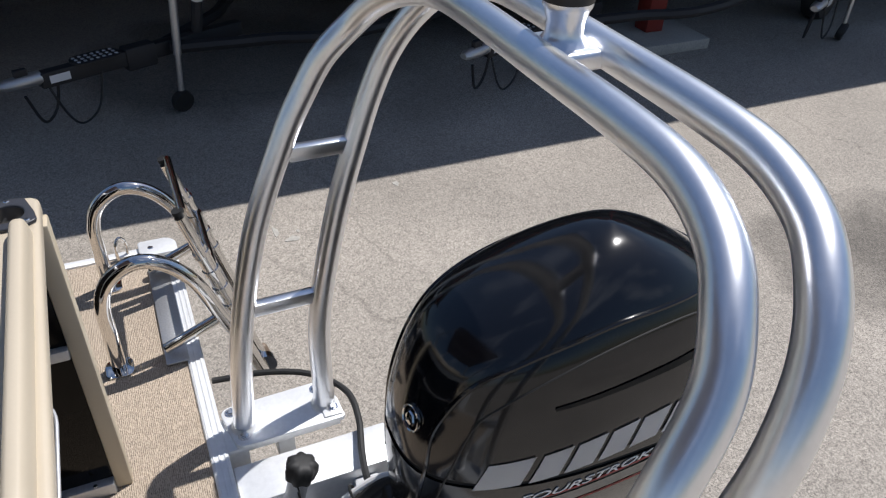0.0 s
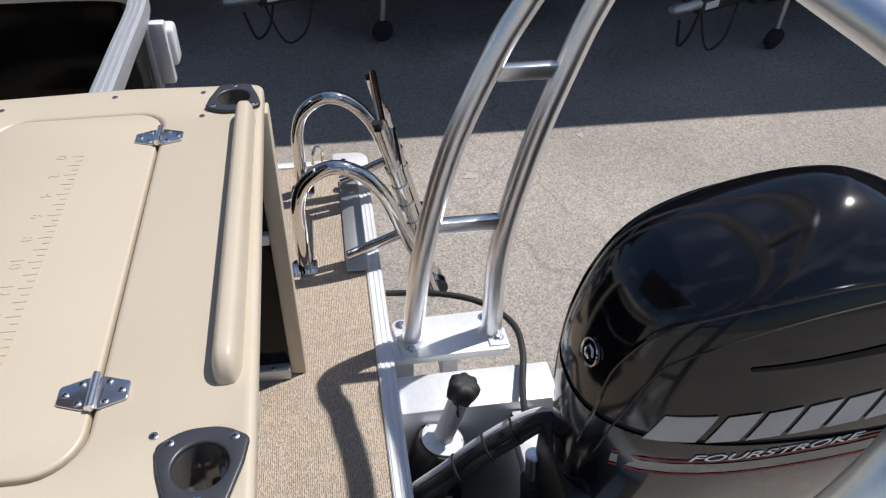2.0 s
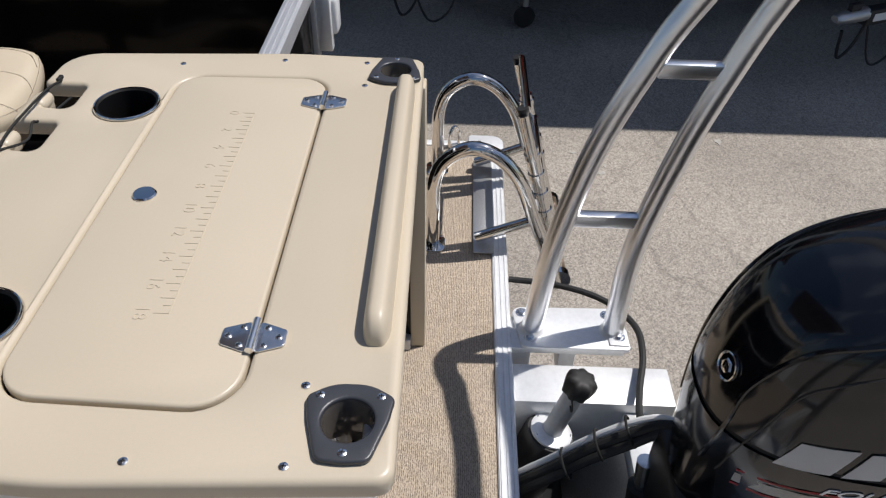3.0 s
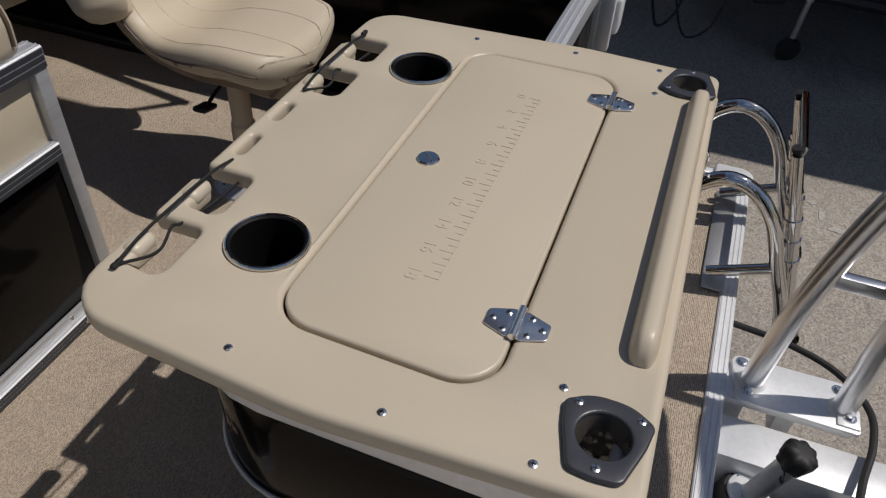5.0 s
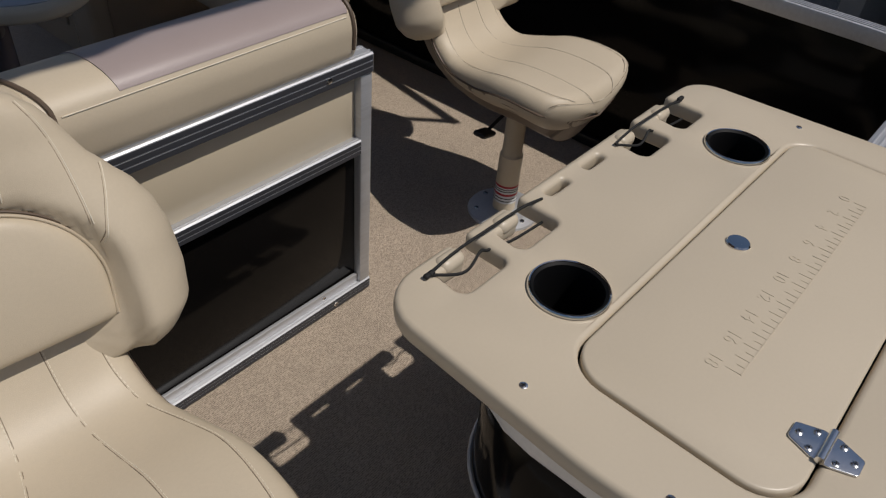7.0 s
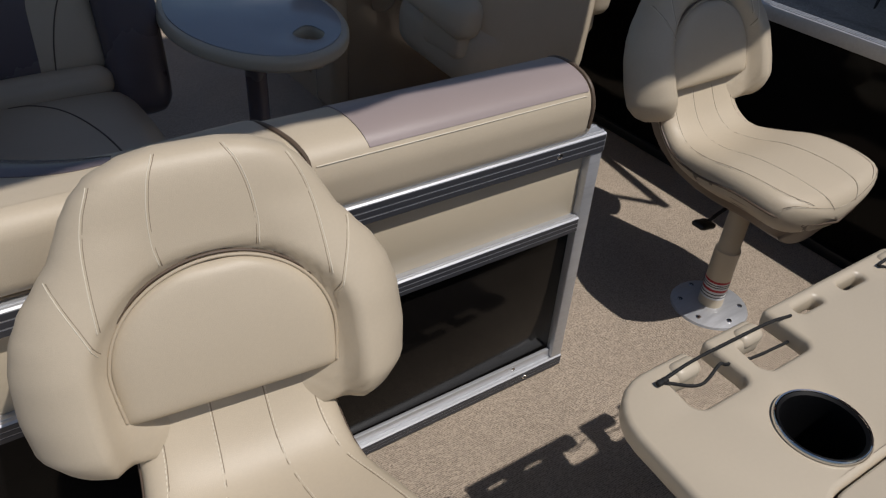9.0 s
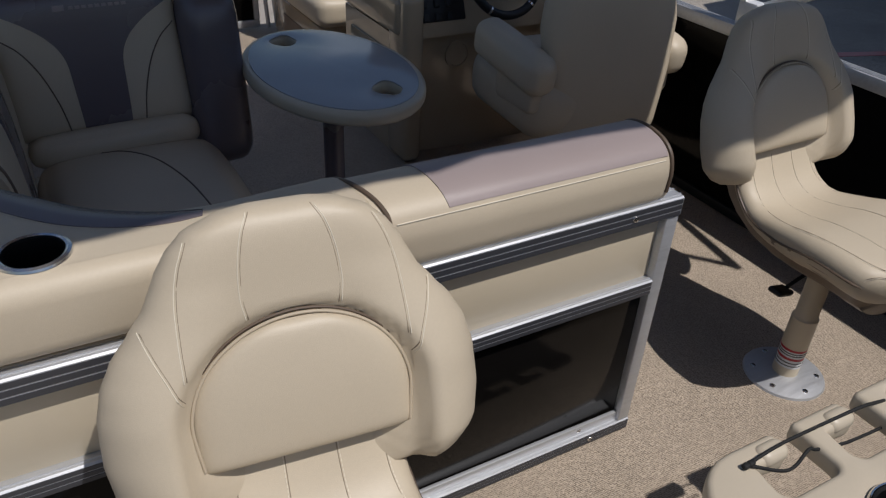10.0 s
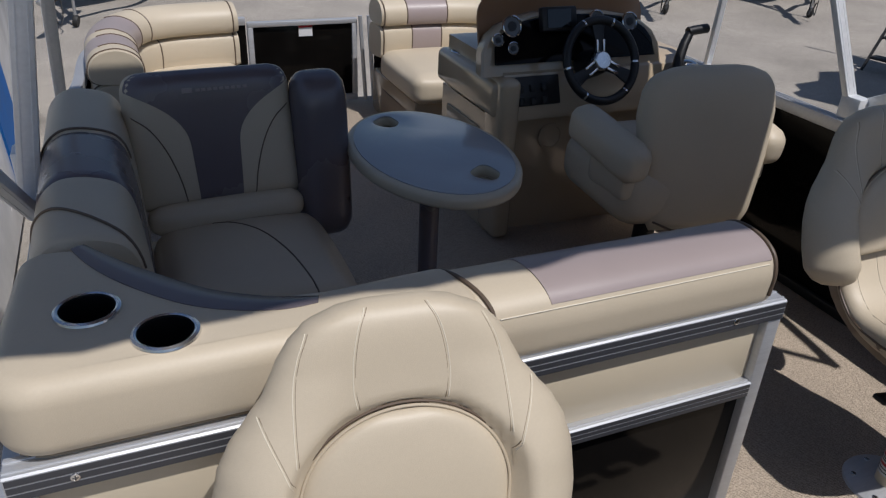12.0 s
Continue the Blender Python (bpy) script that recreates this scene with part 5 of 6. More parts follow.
def on_recl(fn, v0, v1, material, name, label="", nv=20, nu=10, proud=0.0016):
    b = bmesh.new()
    g = []
    for j in range(nv + 1):
        v = v0 + (v1 - v0) * j / nv
        a, c = fn(v)
        g.append([b.verts.new((rw(v) * u, -rfront(u, v) - proud, 0.385 * v)) for u in (a + (c - a) * i / nu for i in range(nu + 1))])
    for p, q in zip(g, g[1:]):
        for i in range(nu):
            b.faces.new((p[i], p[i + 1], q[i + 1], q[i]))
    bmesh.ops.recalc_face_normals(b, faces=list(b.faces))
    bmesh.ops.solidify(b, geom=list(b.faces), thickness=0.001)
    return part(name, b, material, recl, label, sharp=70)


def wedge(v):
    w = 0.25 + 0.08 * v + 0.72 * max(0, (v - 0.45) / 0.45) ** 2.4
    return (-min(w, 0.975), min(w, 0.975))


on_recl(wedge, 0.03, 0.998, M_vinyld, "centre_panel", "dark grey vinyl centre panel", nv=90, nu=24)
cap = bmesh.new()
g = [[cap.verts.new((rw(v) * u, 0.05 * max(0.0, 1 - abs(u) ** 6) ** 0.5 * max(0.0, 1 - abs(2 * v - 1) ** 8) ** 0.5 + 0.0016, 0.385 * v)) for u in (-0.93 + 1.86 * i / 16 for i in range(17))] for v in (0.7, 0.8, 0.88, 0.94, 0.97, 0.985, 0.993)]
for p, q in zip(g, g[1:]):
    for i in range(16):
        cap.faces.new((p[i], q[i], q[i + 1], p[i + 1]))
part("top_cap", cap, M_vinyld, recl, "dark grey vinyl top edge", sharp=70)
for s in (-1, 1):
    part("piping", tube([Vector((rw(p.y) * p.x * s, -rfront(p.x, p.y) - 0.0006, 0.385 * p.y)) for p in smooth_path([(0.40, 0.03, 0), (0.46, 0.24, 0), (0.58, 0.46, 0), (0.74, 0.62, 0), (0.92, 0.71, 0)], 8)], 0.0018, 8, straight=True), M_pipe, recl)
for i in range(9):
    a = -0.16 + 0.07 * i
    on_recl(lambda v, a=a: (a, a + 0.05), 0.855, 0.875, M_vinylg, "logo_bar", nv=1, nu=1, proud=0.0032)
on_recl(lambda v: (-0.32, -0.20), 0.85, 0.885, M_vinylg, "logo_bar", nv=1, nu=1, proud=0.0032)
part("lumbar_roll", move(cushion(0.44, 0.085, 0.085, 0.036, 0.006, 10), pose(-0.565, 2.115, 0.405, -8, 0, 3)), M_vinyl, lounge, sharp=80)
soft = lambda e: lambda u, v: 0.082 * max(0.0, 1 - abs(u) ** e) ** 0.5 * max(0.0, 1 - abs(2 * v - 1) ** 7) ** 0.5
part("side_bolster", move(pillow(lambda v: 0.083 * lerp(v, [(0, 0.55), (0.03, 0.8), (0.1, 0.98), (0.2, 1), (0.85, 1), (0.93, 0.94), (0.975, 0.78), (1, 0.5)]), lambda u, v: 0.515 * v, soft(4), soft(4), 20, 24), pose(-0.268, 2.15, 0.315, -6, 0, 4)), M_vinyld, lounge, "dark grey vinyl side bolster", sharp=80)


# ---- table and helm ----
ped = thing("pedestal_table", label="oval cream and grey pedestal table with clover cup holes", category="table")
TC, TZ = Vector((0.030, 2.02)), 0.62


def oval(a, b, n=64):
    c, s = math.cos(radians(91)), math.sin(radians(91))
    return [TC + Vector((a * math.cos(q) * c - b * math.sin(q) * s, a * math.cos(q) * s + b * math.sin(q) * c)) for q in (2 * math.pi * i / n for i in range(n))]


CUPT = [TC + Vector((0.072, -0.225)), TC + Vector((-0.060, 0.250))]


def clover(c):
    out = []
    for i in range(36):
        q = 2 * math.pi * i / 36
        r = 0.041 + 0.020 * max(0, math.cos(q - 1.2)) ** 8 + 0.010 * max(0, math.cos(q + 1.5)) ** 8
        out.append(c + Vector((r * math.cos(q), r * math.sin(q))))
    return out


part("top", slab([oval(0.368, 0.240)] + [clover(c) for c in CUPT], TZ - 0.042, TZ - 0.003, 0.014, 5), M_skinb, ped, sharp=60)
part("inlay", slab([oval(0.346, 0.219)] + [[p * 1.0 for p in clover(c)] for c in CUPT], TZ - 0.004, TZ, 0.0015), M_tabletop, ped, "grey-blue gloss inlay")
for c in CUPT:
    part("cup_well", slab([[c + (p - c) * 1.06 for p in clover(c)], clover(c)], TZ - 0.075, TZ - 0.0415, 0.002), M_skinb, ped)
    part("well_floor", slab([[c + (p - c) * 1.05 for p in clover(c)]], TZ - 0.08, TZ - 0.0755, 0.001), M_skinb, ped)
part("leg", lathe([(0.0, 0.02), (0.10, 0.02), (0.10, 0.012), (0.034, 0.03), (0.031, 0.04), (0.031, TZ - 0.042), (0, TZ - 0.042)], 28, at=(TC.x, TC.y, 0)), M_vinyld, ped, "dark grey table leg")

hs = thing("captains_chair", label="cream vinyl captain's chair with two armrests", category="chair")


def hw(v):
    return 0.252 * lerp(v, [(0, 0.70), (0.1, 0.80), (0.45, 0.95), (0.72, 1.0), (0.86, 0.95), (0.94, 0.84), (0.985, 0.6), (1, 0.36)])


back = part("backrest", pillow(hw, lambda u, v: 0.55 * v, lambda u, v: 0.07 * max(0.0, 1 - abs(u) ** 6) ** 0.5 * max(0.0, 1 - abs(2 * v - 1) ** 8) ** 0.5, lambda u, v: 0.055 * max(0.0, 1 - abs(u) ** 5) ** 0.5 * max(0.0, 1 - abs(2 * v - 1) ** 6) ** 0.5, 28, 28), M_vinyl, hs, "smooth cream vinyl backrest", sharp=80)
back.matrix_local = pose(0.962, 1.86, 0.285, 9, 0, 172)
part("back_piping", tube([(0.955 + hw(v) * u * 1.0, 1.855 - 0.01 - 0.10 * v, 0.285 + 0.59 * v) for u, v in ((-0.98, 0.1), (-0.4, 0.0), (0.4, 0.0), (0.98, 0.1))], 0.004, 8), M_pipe, hs)
part("squab", move(cushion(0.56, 0.50, 0.24, 0.10, 0.02, 12), pose(0.955, 2.10, 0.285, 0, 0, -4)), M_vinyl, hs, sharp=80)
for x in (0.675, 1.243):
    arm = part("armrest", move(cushion(0.115, 0.38, 0.135, 0.05, 0.006, 8), pose(x, 2.04, 0.495, 8, 0, 2 if x < 1 else -2)), M_vinyl, hs, sharp=80)
    part("arm_stem", move(cushion(0.07, 0.22, 0.16, 0.03, 0, 6), pose(x + (0.012 if x < 1 else -0.012), 2.0, 0.40, 0, 0, 0)), M_vinyl, arm, sharp=80)
part("pedestal", lathe([(0.15, 0), (0.15, 0.012), (0.05, 0.03), (0.04, 0.04), (0.04, 0.29), (0.12, 0.30), (0, 0.30)], 28, at=(0.95, 2.10, 0)), M_blackp, hs)

helm = thing("helm_console", label="beige fibreglass helm console with black dash", category="helm console")
part("body", loft([[Vector((x, y, z)) for x, y in ((0.50, 2.56), (0.50, 3.05), (1.38, 3.05), (1.38, 2.56), (1.20, 2.53), (0.80, 2.53))] for z in (0.0, 0.49)]), M_console, helm, sharp=30)
part("pillar", box(0.49, 0.575, 2.46, 2.62, 0.0, 0.66, 0.03, 4), M_console, helm)
part("side_top", box(0.475, 0.66, 2.50, 3.08, 0.50, 0.645, 0.03, 4), M_console, helm)
part("desk", loft([[Vector((x, y, z)) for y, z in ((2.47, 0.50), (2.47, 0.54), (2.52, 0.665), (2.60, 0.70), (3.05, 0.70), (3.05, 0.50))] for x in (0.52, 1.37)]), M_console, helm, sharp=25)
part("locker_door", box(0.492, 0.4995, 2.66, 2.98, 0.10, 0.42, 0.003), M_console, helm)
dash_ring = []
for k in range(13):
    q = math.pi * k / 12
    dash_ring.append((0.84 - 0.40 * math.copysign(abs(math.cos(q)) ** 0.75, math.cos(q)), 0.66 + 0.208 * math.sin(q) ** 0.7))
part("dash_pod", loft([[Vector((0.84 + (x - 0.84) * s, y + (z - 0.66) * 0.35, 0.66 + (z - 0.66) * s)) for x, z in dash_ring] for y, s in ((2.53, 1.0), (2.54, 1.02), (2.60, 1.0), (2.72, 0.6))]), M_console, helm, sharp=40)
pod = part("gauge_panel", loft([[Vector((0.84 + (x - 0.84) * s, y + (z - 0.66) * 0.35, 0.705 + (z - 0.66) * s * 0.84)) for x, z in dash_ring] for y, s in ((2.527, 0.90), (2.520, 0.88))]), M_skin, helm, "black gauge panel")
for x, z, r in ((0.561, 0.833, 0.040), (0.497, 0.79, 0.024), (0.556, 0.76, 0.024), (0.93, 0.845, 0.033), (1.08, 0.83, 0.036)):
    y = 2.512 + (z - 0.705) * 0.455
    g = part("gauge", lathe([(r, 0.0), (r, 0.008), (r * 0.90, 0.010), (r * 0.80, 0.004)], 28, at=(x, y, z), axis=(0, -1, 0.35)), M_chrome, pod, "chrome ringed gauge")
    part("dial", lathe([(0, 0.005), (r * 0.85, 0.005)], 24, at=(x, y, z), axis=(0, -1, 0.35)), M_smoke, g, "dark dial")
    part("needle_hub", lathe([(0, 0.008), (r * 0.45, 0.007), (r * 0.47, 0.0055)], 16, at=(x, y, z), axis=(0, -1, 0.35)), M_blackp, g)
scr = part("chartplotter", move(box(-0.075, 0.075, -0.02, 0.015, -0.045, 0.045, 0.008), pose(0.745, 2.555, 0.855, -18, 0, 0)), M_blackp, helm, "black chartplotter with a dark screen")
part("screen", move(box(-0.055, 0.045, -0.0235, -0.021, -0.032, 0.034, 0), pose(0.745, 2.555, 0.855, -18, 0, 0)), M_black, scr)
wind = bmesh.new()
rows = []
for i in range(25):
    q = math.pi * i / 24
    x, y = 0.83 - 0.37 * math.copysign(abs(math.cos(q)) ** 0.85, math.cos(q)), 2.635 + 0.05 * math.sin(q)
    rows.append([wind.verts.new((x, y + 0.03 * k, 0.74 + (0.10 + 0.145 * math.sin(q) ** 0.8) * k)) for k in (0, 0.33, 0.66, 1)])
for a, b in zip(rows, rows[1:]):
    for k in range(3):
        wind.faces.new((a[k], b[k], b[k + 1], a[k + 1]))
bmesh.ops.recalc_face_normals(wind, faces=list(wind.faces))
bmesh.ops.solidify(wind, geom=list(wind.faces), thickness=0.006)
part("windscreen", wind, M_brass, helm, "smoked brown windscreen", sharp=60)
sw = part("switch_panel", move(box(-0.115, 0.115, -0.008, 0.004, -0.055, 0.055, 0.004), pose(0.632, 2.494, 0.606, -21, 0, 0)), M_blackp, helm, "black switch panel")
for i in range(3):
    for j in range(2):
        part("switch", move(cushion(0.022, 0.016, 0.03, 0.006, 0, 4), pose(0.577 + 0.05 * i, 2.464 + 0.017 * j, 0.560 + 0.045 * j, -21, 0, 0)), M_rubber, sw)
part("speaker", lathe([(0.055, 0), (0.055, 0.006), (0.045, 0.008), (0.044, 0.003), (0, 0.005)], 32, at=(0.755, 2.532, 0.40), axis=(0, -1, 0)), M_console, helm)
for x, y, z in ((0.545, 2.97, 0.645), (1.28, 2.72, 0.70)):
    c = part("cup_holder", lathe([(0, 0.001), (0.036, 0.0015), (0.037, 0.003)], 32, at=(x, y, z)), M_blackp, helm)
    part("rim", lathe([(0.036, 0.002), (0.040, 0.004), (0.045, 0.002), (0.046, 0.0002)], 36, at=(x, y, z)), M_chrome, c)
wheel = thing("steering_wheel", label="black steering wheel with chrome spokes", category="steering wheel")
wm = Matrix.Translation((0.874, 2.42, 0.725)) @ Vector((0, -1, 0.42)).to_track_quat("Z", "Y").to_matrix().to_4x4()
WR = 0.150
part("rim", move(tube([(WR * math.cos(2 * math.pi * i / 24), WR * math.sin(2 * math.pi * i / 24), 0) for i in range(24)], 0.0165, 14, closed=True, n=3), wm), M_blackp, wheel, sharp=80)
part("column", move(lathe([(0.045, -0.012), (0.05, -0.04), (0.055, -0.11), (0, -0.11)], 24), wm), M_blackp, wheel, "black steering column boot")
part("hub", move(lathe([(0, 0.016), (0.030, 0.015), (0.035, 0.010), (0.037, 0.0), (0.040, -0.014)], 32), wm), M_stamped, wheel, "brushed chrome hub")
for k in range(3):
    a = radians(90 + 120 * k)
    spoke = part("spoke", move(slab([rounded([(0.030, -0.026), (0.075, -0.018), (WR - 0.008, -0.030), (WR - 0.004, 0.030), (0.075, 0.018), (0.030, 0.026)], 0.008)], -0.010, 0.0, 0.003), wm @ Matrix.Rotation(a, 4, "Z")), M_blackp, wheel)
    for d in (-1, 1):
        part("chrome_bar", move(box(0.032, 0.078, d * 0.014 - 0.005, d * 0.014 + 0.005, 0.0005, 0.006, 0.0015), wm @ Matrix.Rotation(a, 4, "Z")), M_chrome, spoke)
        q = a + d * 0.42
        part("grip_ring", move(tube([(WR * math.cos(q), WR * math.sin(q), 0), (WR * math.cos(q + 0.05), WR * math.sin(q + 0.05), 0)], 0.0172, 14, straight=True), wm), M_chrome, wheel)
thr = thing("throttle_control", label="black throttle lever on a chrome base", category="throttle")
part("mount", box(1.31, 1.40, 2.40, 2.56, 0.46, 0.66, 0.015), M_console, thr)
part("base", lathe([(0.072, 0), (0.074, 0.02), (0.062, 0.05), (0.047, 0.06), (0, 0.062)], 28, at=(1.33, 2.47, 0.615), axis=(-1, -0.35, 0.3)), M_chrome, thr)
part("hub", lathe([(0.05, 0.055), (0.052, 0.07), (0.04, 0.085), (0, 0.087)], 28, at=(1.33, 2.47, 0.615), axis=(-1, -0.35, 0.3)), M_blackp, thr)
part("lever", tube([(1.255, 2.445, 0.635), (1.27, 2.46, 0.70), (1.30, 2.48, 0.755), (1.325, 2.49, 0.790)], [0.024, 0.021, 0.019, 0.017], 12, straight=True), M_blackp, thr)
part("grip", tube([(1.315, 2.49, 0.795), (1.345, 2.49, 0.800), (1.405, 2.488, 0.806)], 0.019, 14), M_blackp, thr)


# ---- bow lounges ----
def bow_lounge(s, label):
    lo = thing("bow_lounge", label=label, category="lounge", group="bow lounges")
    if s < 0:
        part("base", box(-0.98, -0.33, 3.24, 4.20, 0.0, 0.25, 0.02), M_console, lo)
        part("seat_cushion", move(cushion(0.58, 0.60, 0.13, 0.05, 0.02), pose(-0.53, 3.74, 0.25)), M_vinyl, lo, sharp=80)
        path = [(-0.83, 3.2, 0), (-0.84, 3.45, 0), (-0.83, 3.72, 0), (-0.74, 3.94, 0), (-0.55, 4.05, 0), (-0.24, 4.09, 0)]
    else:
        part("base", box(0.54, 1.36, 3.50, 4.20, 0.0, 0.25, 0.02), M_console, lo)
        part("base_recess", box(0.535, 0.539, 3.60, 4.02, 0.05, 0.18, 0.001), M_brownv, lo)
        part("seat_cushion", move(cushion(0.50, 0.58, 0.15, 0.05, 0.02), pose(0.77, 3.72, 0.25)), M_vinyl, lo, sharp=80)
        part("seat_cushion", move(cushion(0.50, 0.58, 0.15, 0.05, 0.02), pose(1.21, 3.72, 0.25)), M_vinyl, lo, sharp=80)
        path = [(0.51, 4.06, 0), (0.7, 4.07, 0), (1.0, 4.05, 0), (1.2, 3.95, 0), (1.29, 3.7, 0), (1.29, 3.3, 0)]
    low = [(-0.080, 0.36), (-0.100, 0.40), (-0.105, 0.47), (-0.088, 0.520), (-0.03, 0.535), (0.06, 0.53), (0.085, 0.48), (0.08, 0.36)]
    roll = [(-0.085, 0.530), (-0.116, 0.560), (-0.114, 0.612), (-0.082, 0.650), (-0.02, 0.670), (0.05, 0.654), (0.086, 0.610), (0.086, 0.555), (0.04, 0.532)]
    p = smooth_path(path, 12)

    def sections(prof):
        ring = smooth_path([(0, a, b) for a, b in prof], 4, True)
        mid = sum(b for a, b in prof) / len(prof)
        out = []
        for i, q in enumerate(p):
            t = (p[min(i + 1, len(p) - 1)] - p[max(i - 1, 0)]).normalized()
            nrm = Vector((-t.y, t.x, 0))
            k = 1.0 if 1 < i < len(p) - 2 else (0.985 if 0 < i < len(p) - 1 else 0.93)
            out.append([Vector((q.x, q.y, 0)) + nrm * r.y * k + Vector((0, 0, mid + (r.z - mid) * k)) for r in ring])
        return out

    for prof, cuts, grey, name in ((low, (0, 0.36, 0.47, 1) if s < 0 else (0, 0.20, 0.31, 1), (1,), "back_cushion"), (roll, (0, 0.08, 0.22, 0.29, 0.48, 1) if s < 0 else (0, 0.17, 0.34, 1), (1, 3), "head_roll")):
        sec = sections(prof)
        last = len(sec) - 1
        at = [round(c * last) for c in cuts]
        for j, (a, b) in enumerate(zip(at, at[1:])):
            g = j in grey and (s < 0 or j == 1)
            part(name, loft(sec[a:b + 1]), M_vinylg if g else M_vinyl, lo, "mauve-grey vinyl panel" if g else "", sharp=60)
        for a in at[1:-1] + ([round(0.62 * last)] if name == "head_roll" else [round(0.7 * last)]):
            part("piping", tube(sec[a][2:20], 0.0035, 6, n=1), M_pipe, lo)
        for a in (0, last):
            part("piping", tube(sec[min(max(a, 1), last - 1)], 0.004, 6, closed=True, n=1), M_pipe, lo)
    return lo


bow_lounge(-1, "cream vinyl bow lounge with mauve panels by the gate")
bow_lounge(1, "cream vinyl bow lounge ahead of the helm console")


# ---- bimini top ----
def bar(parent, a, b, wide, thick, name="pole"):
    """A flat ribbed extrusion between two points, its broad face turned aft."""
    a, b = Vector(a), Vector(b)
    ob = box(-wide / 2, wide / 2, -thick / 2, thick / 2, 0, (b - a).length, 0.003)
    for k in (-0.25, 0.25):
        box(wide * k - 0.0015, wide * k + 0.0015, -thick / 2 - 0.0012, -thick / 2 + 0.001, 0.004, (b - a).length - 0.004, 0, 1, ob)
    z = (b - a).normalized()
    x = (Vector((1, 0, 0)) - z * z.x).normalized()
    m = Matrix((x, z.cross(x), z)).transposed().to_4x4()
    return part(name, move(ob, Matrix.Translation(a) @ m), M_aluw, parent)


bim = thing("bimini_top", label="fabric bimini sunshade on an aluminium tube frame", category="sunshade")
bm = bmesh.new()
g = []
for j in range(25):
    v = j / 24
    g.append([])
    for i in range(25):
        z = 2.13 + 0.10 * math.sin(math.pi * i / 24) ** 0.6
        edge = 0.298 - 0.53 * (z - 2.17) + 0.05 * max(0.0, (i - 20) / 4) + (0.010 * math.sin(i * 1.1) + 0.008 * math.sin(i * 2.7)) * (1 - v) ** 3
        g[-1].append(bm.verts.new((-1.017 + 2.512 * i / 24, edge + (2.354 - edge) * v, z + 0.03 * math.sin(3 * math.pi * v) ** 2)))
for a, b in zip(g, g[1:]):
    for i in range(24):
        bm.faces.new((a[i], a[i + 1], b[i + 1], b[i]))
bmesh.ops.solidify(bm, geom=list(bm.faces), thickness=0.003)
part("canopy", bm, M_vinyld, bim, "dark woven canopy")
for x in (-1.04, 1.43):
    s = 1 if x > 0 else -1
    if s < 0:
        bar(bim, (-1.04, 1.925, 0.63), (-0.81, 2.02, 2.14), 0.050, 0.022)
        bar(bim, (-0.995, 2.72, 0.55), (-0.822, 1.31, 2.14), 0.034, 0.022)
        bar(bim, (-1.045, 2.0, 0.565), (-1.045, 0.50, 1.54), 0.034, 0.030, "strut")
        part("strut", tube([(-1.045, 0.50, 1.54), (-1.0, 0.34, 2.13)], 0.014, 12), M_alu, bim)
    else:
        bar(bim, (1.43, 1.755, 0.69), (1.33, 2.45, 2.14), 0.042, 0.024)
        bar(bim, (1.41, 2.45, 0.66), (1.38, 2.34, 2.14), 0.026, 0.022)
        bar(bim, (1.455, 1.75, 0.712), (1.46, 0.64, 1.327), 0.030, 0.036, "strut")
        part("strut", tube([(1.46, 0.65, 1.32), (1.46, 0.41, 2.13)], 0.014, 12), M_alu, bim)
    part("foot", box(x - 0.025, x + 0.025, 1.715 if s > 0 else 1.96, 1.795 if s > 0 else 2.03, 0.64, 0.745, 0.008), M_aluw, bim)


# ---- yard: shed, trailers, neighbouring boat ----
shed = thing("open_shed", 0, 0, GZ, label="open-fronted steel shed with red posts in deep shade", category="shed")
shed.matrix_world = Matrix.Identity(4)
part("roof", box(4.00, 15.0, -40, 1.09, 2.2, 2.32, 0.02), M_shed, shed)
part("eave_beam", box(4.70, 4.92, -40, 1.09, 1.98, 2.19, 0.01), M_post, shed)
part("back_wall", box(14.8, 15.0, -40, 1.09, GZ, 2.19, 0.01), M_shed, shed)
# unseen wall, added to block sky light and darken the ground inside
part("shade_end_wall", box(4.93, 14.79, 0.9, 1.05, GZ, 2.19, 0.01), M_shed, shed)
# unseen roof and wall, added; the ragged edge is shaped after the yard's shadow
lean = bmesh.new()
caster_edge = [(7.05, 1.10), (7.13, 4.13), (7.04, 4.36), (6.97, 4.50), (7.02, 4.66), (7.20, 4.72), (7.32, 4.93), (7.75, 4.98), (7.95, 5.16), (8.10, 5.30), (8.60, 5.20), (9.4, 5.32), (14.9, 5.30), (14.9, 1.10)]
low_ring, high_ring = ([lean.verts.new((x, y, z)) for x, y in caster_edge] for z in (2.16, 2.19))
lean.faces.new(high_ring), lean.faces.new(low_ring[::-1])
for i in range(len(caster_edge)):
    k = (i + 1) % len(caster_edge)
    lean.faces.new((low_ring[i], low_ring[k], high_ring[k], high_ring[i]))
part("shade_roof", lean, M_shed, shed, "unseen ragged sheet added to cast the yard's shadow")
part("shade_wall", box(14.6, 14.78, 1.10, 5.25, GZ, 2.15, 0.01), M_shed, shed)
for y in (-4.95, -11.5, -18):
    p = part("post", box(4.72, 4.90, y - 0.09, y + 0.09, GZ + 0.10, 1.98, 0.006), M_post, shed, "red painted steel post")
    part("footing", box(4.42, 5.15, y - 0.40, y + 0.36, GZ, GZ + 0.10, 0.015), M_conc, p, "square concrete footing")


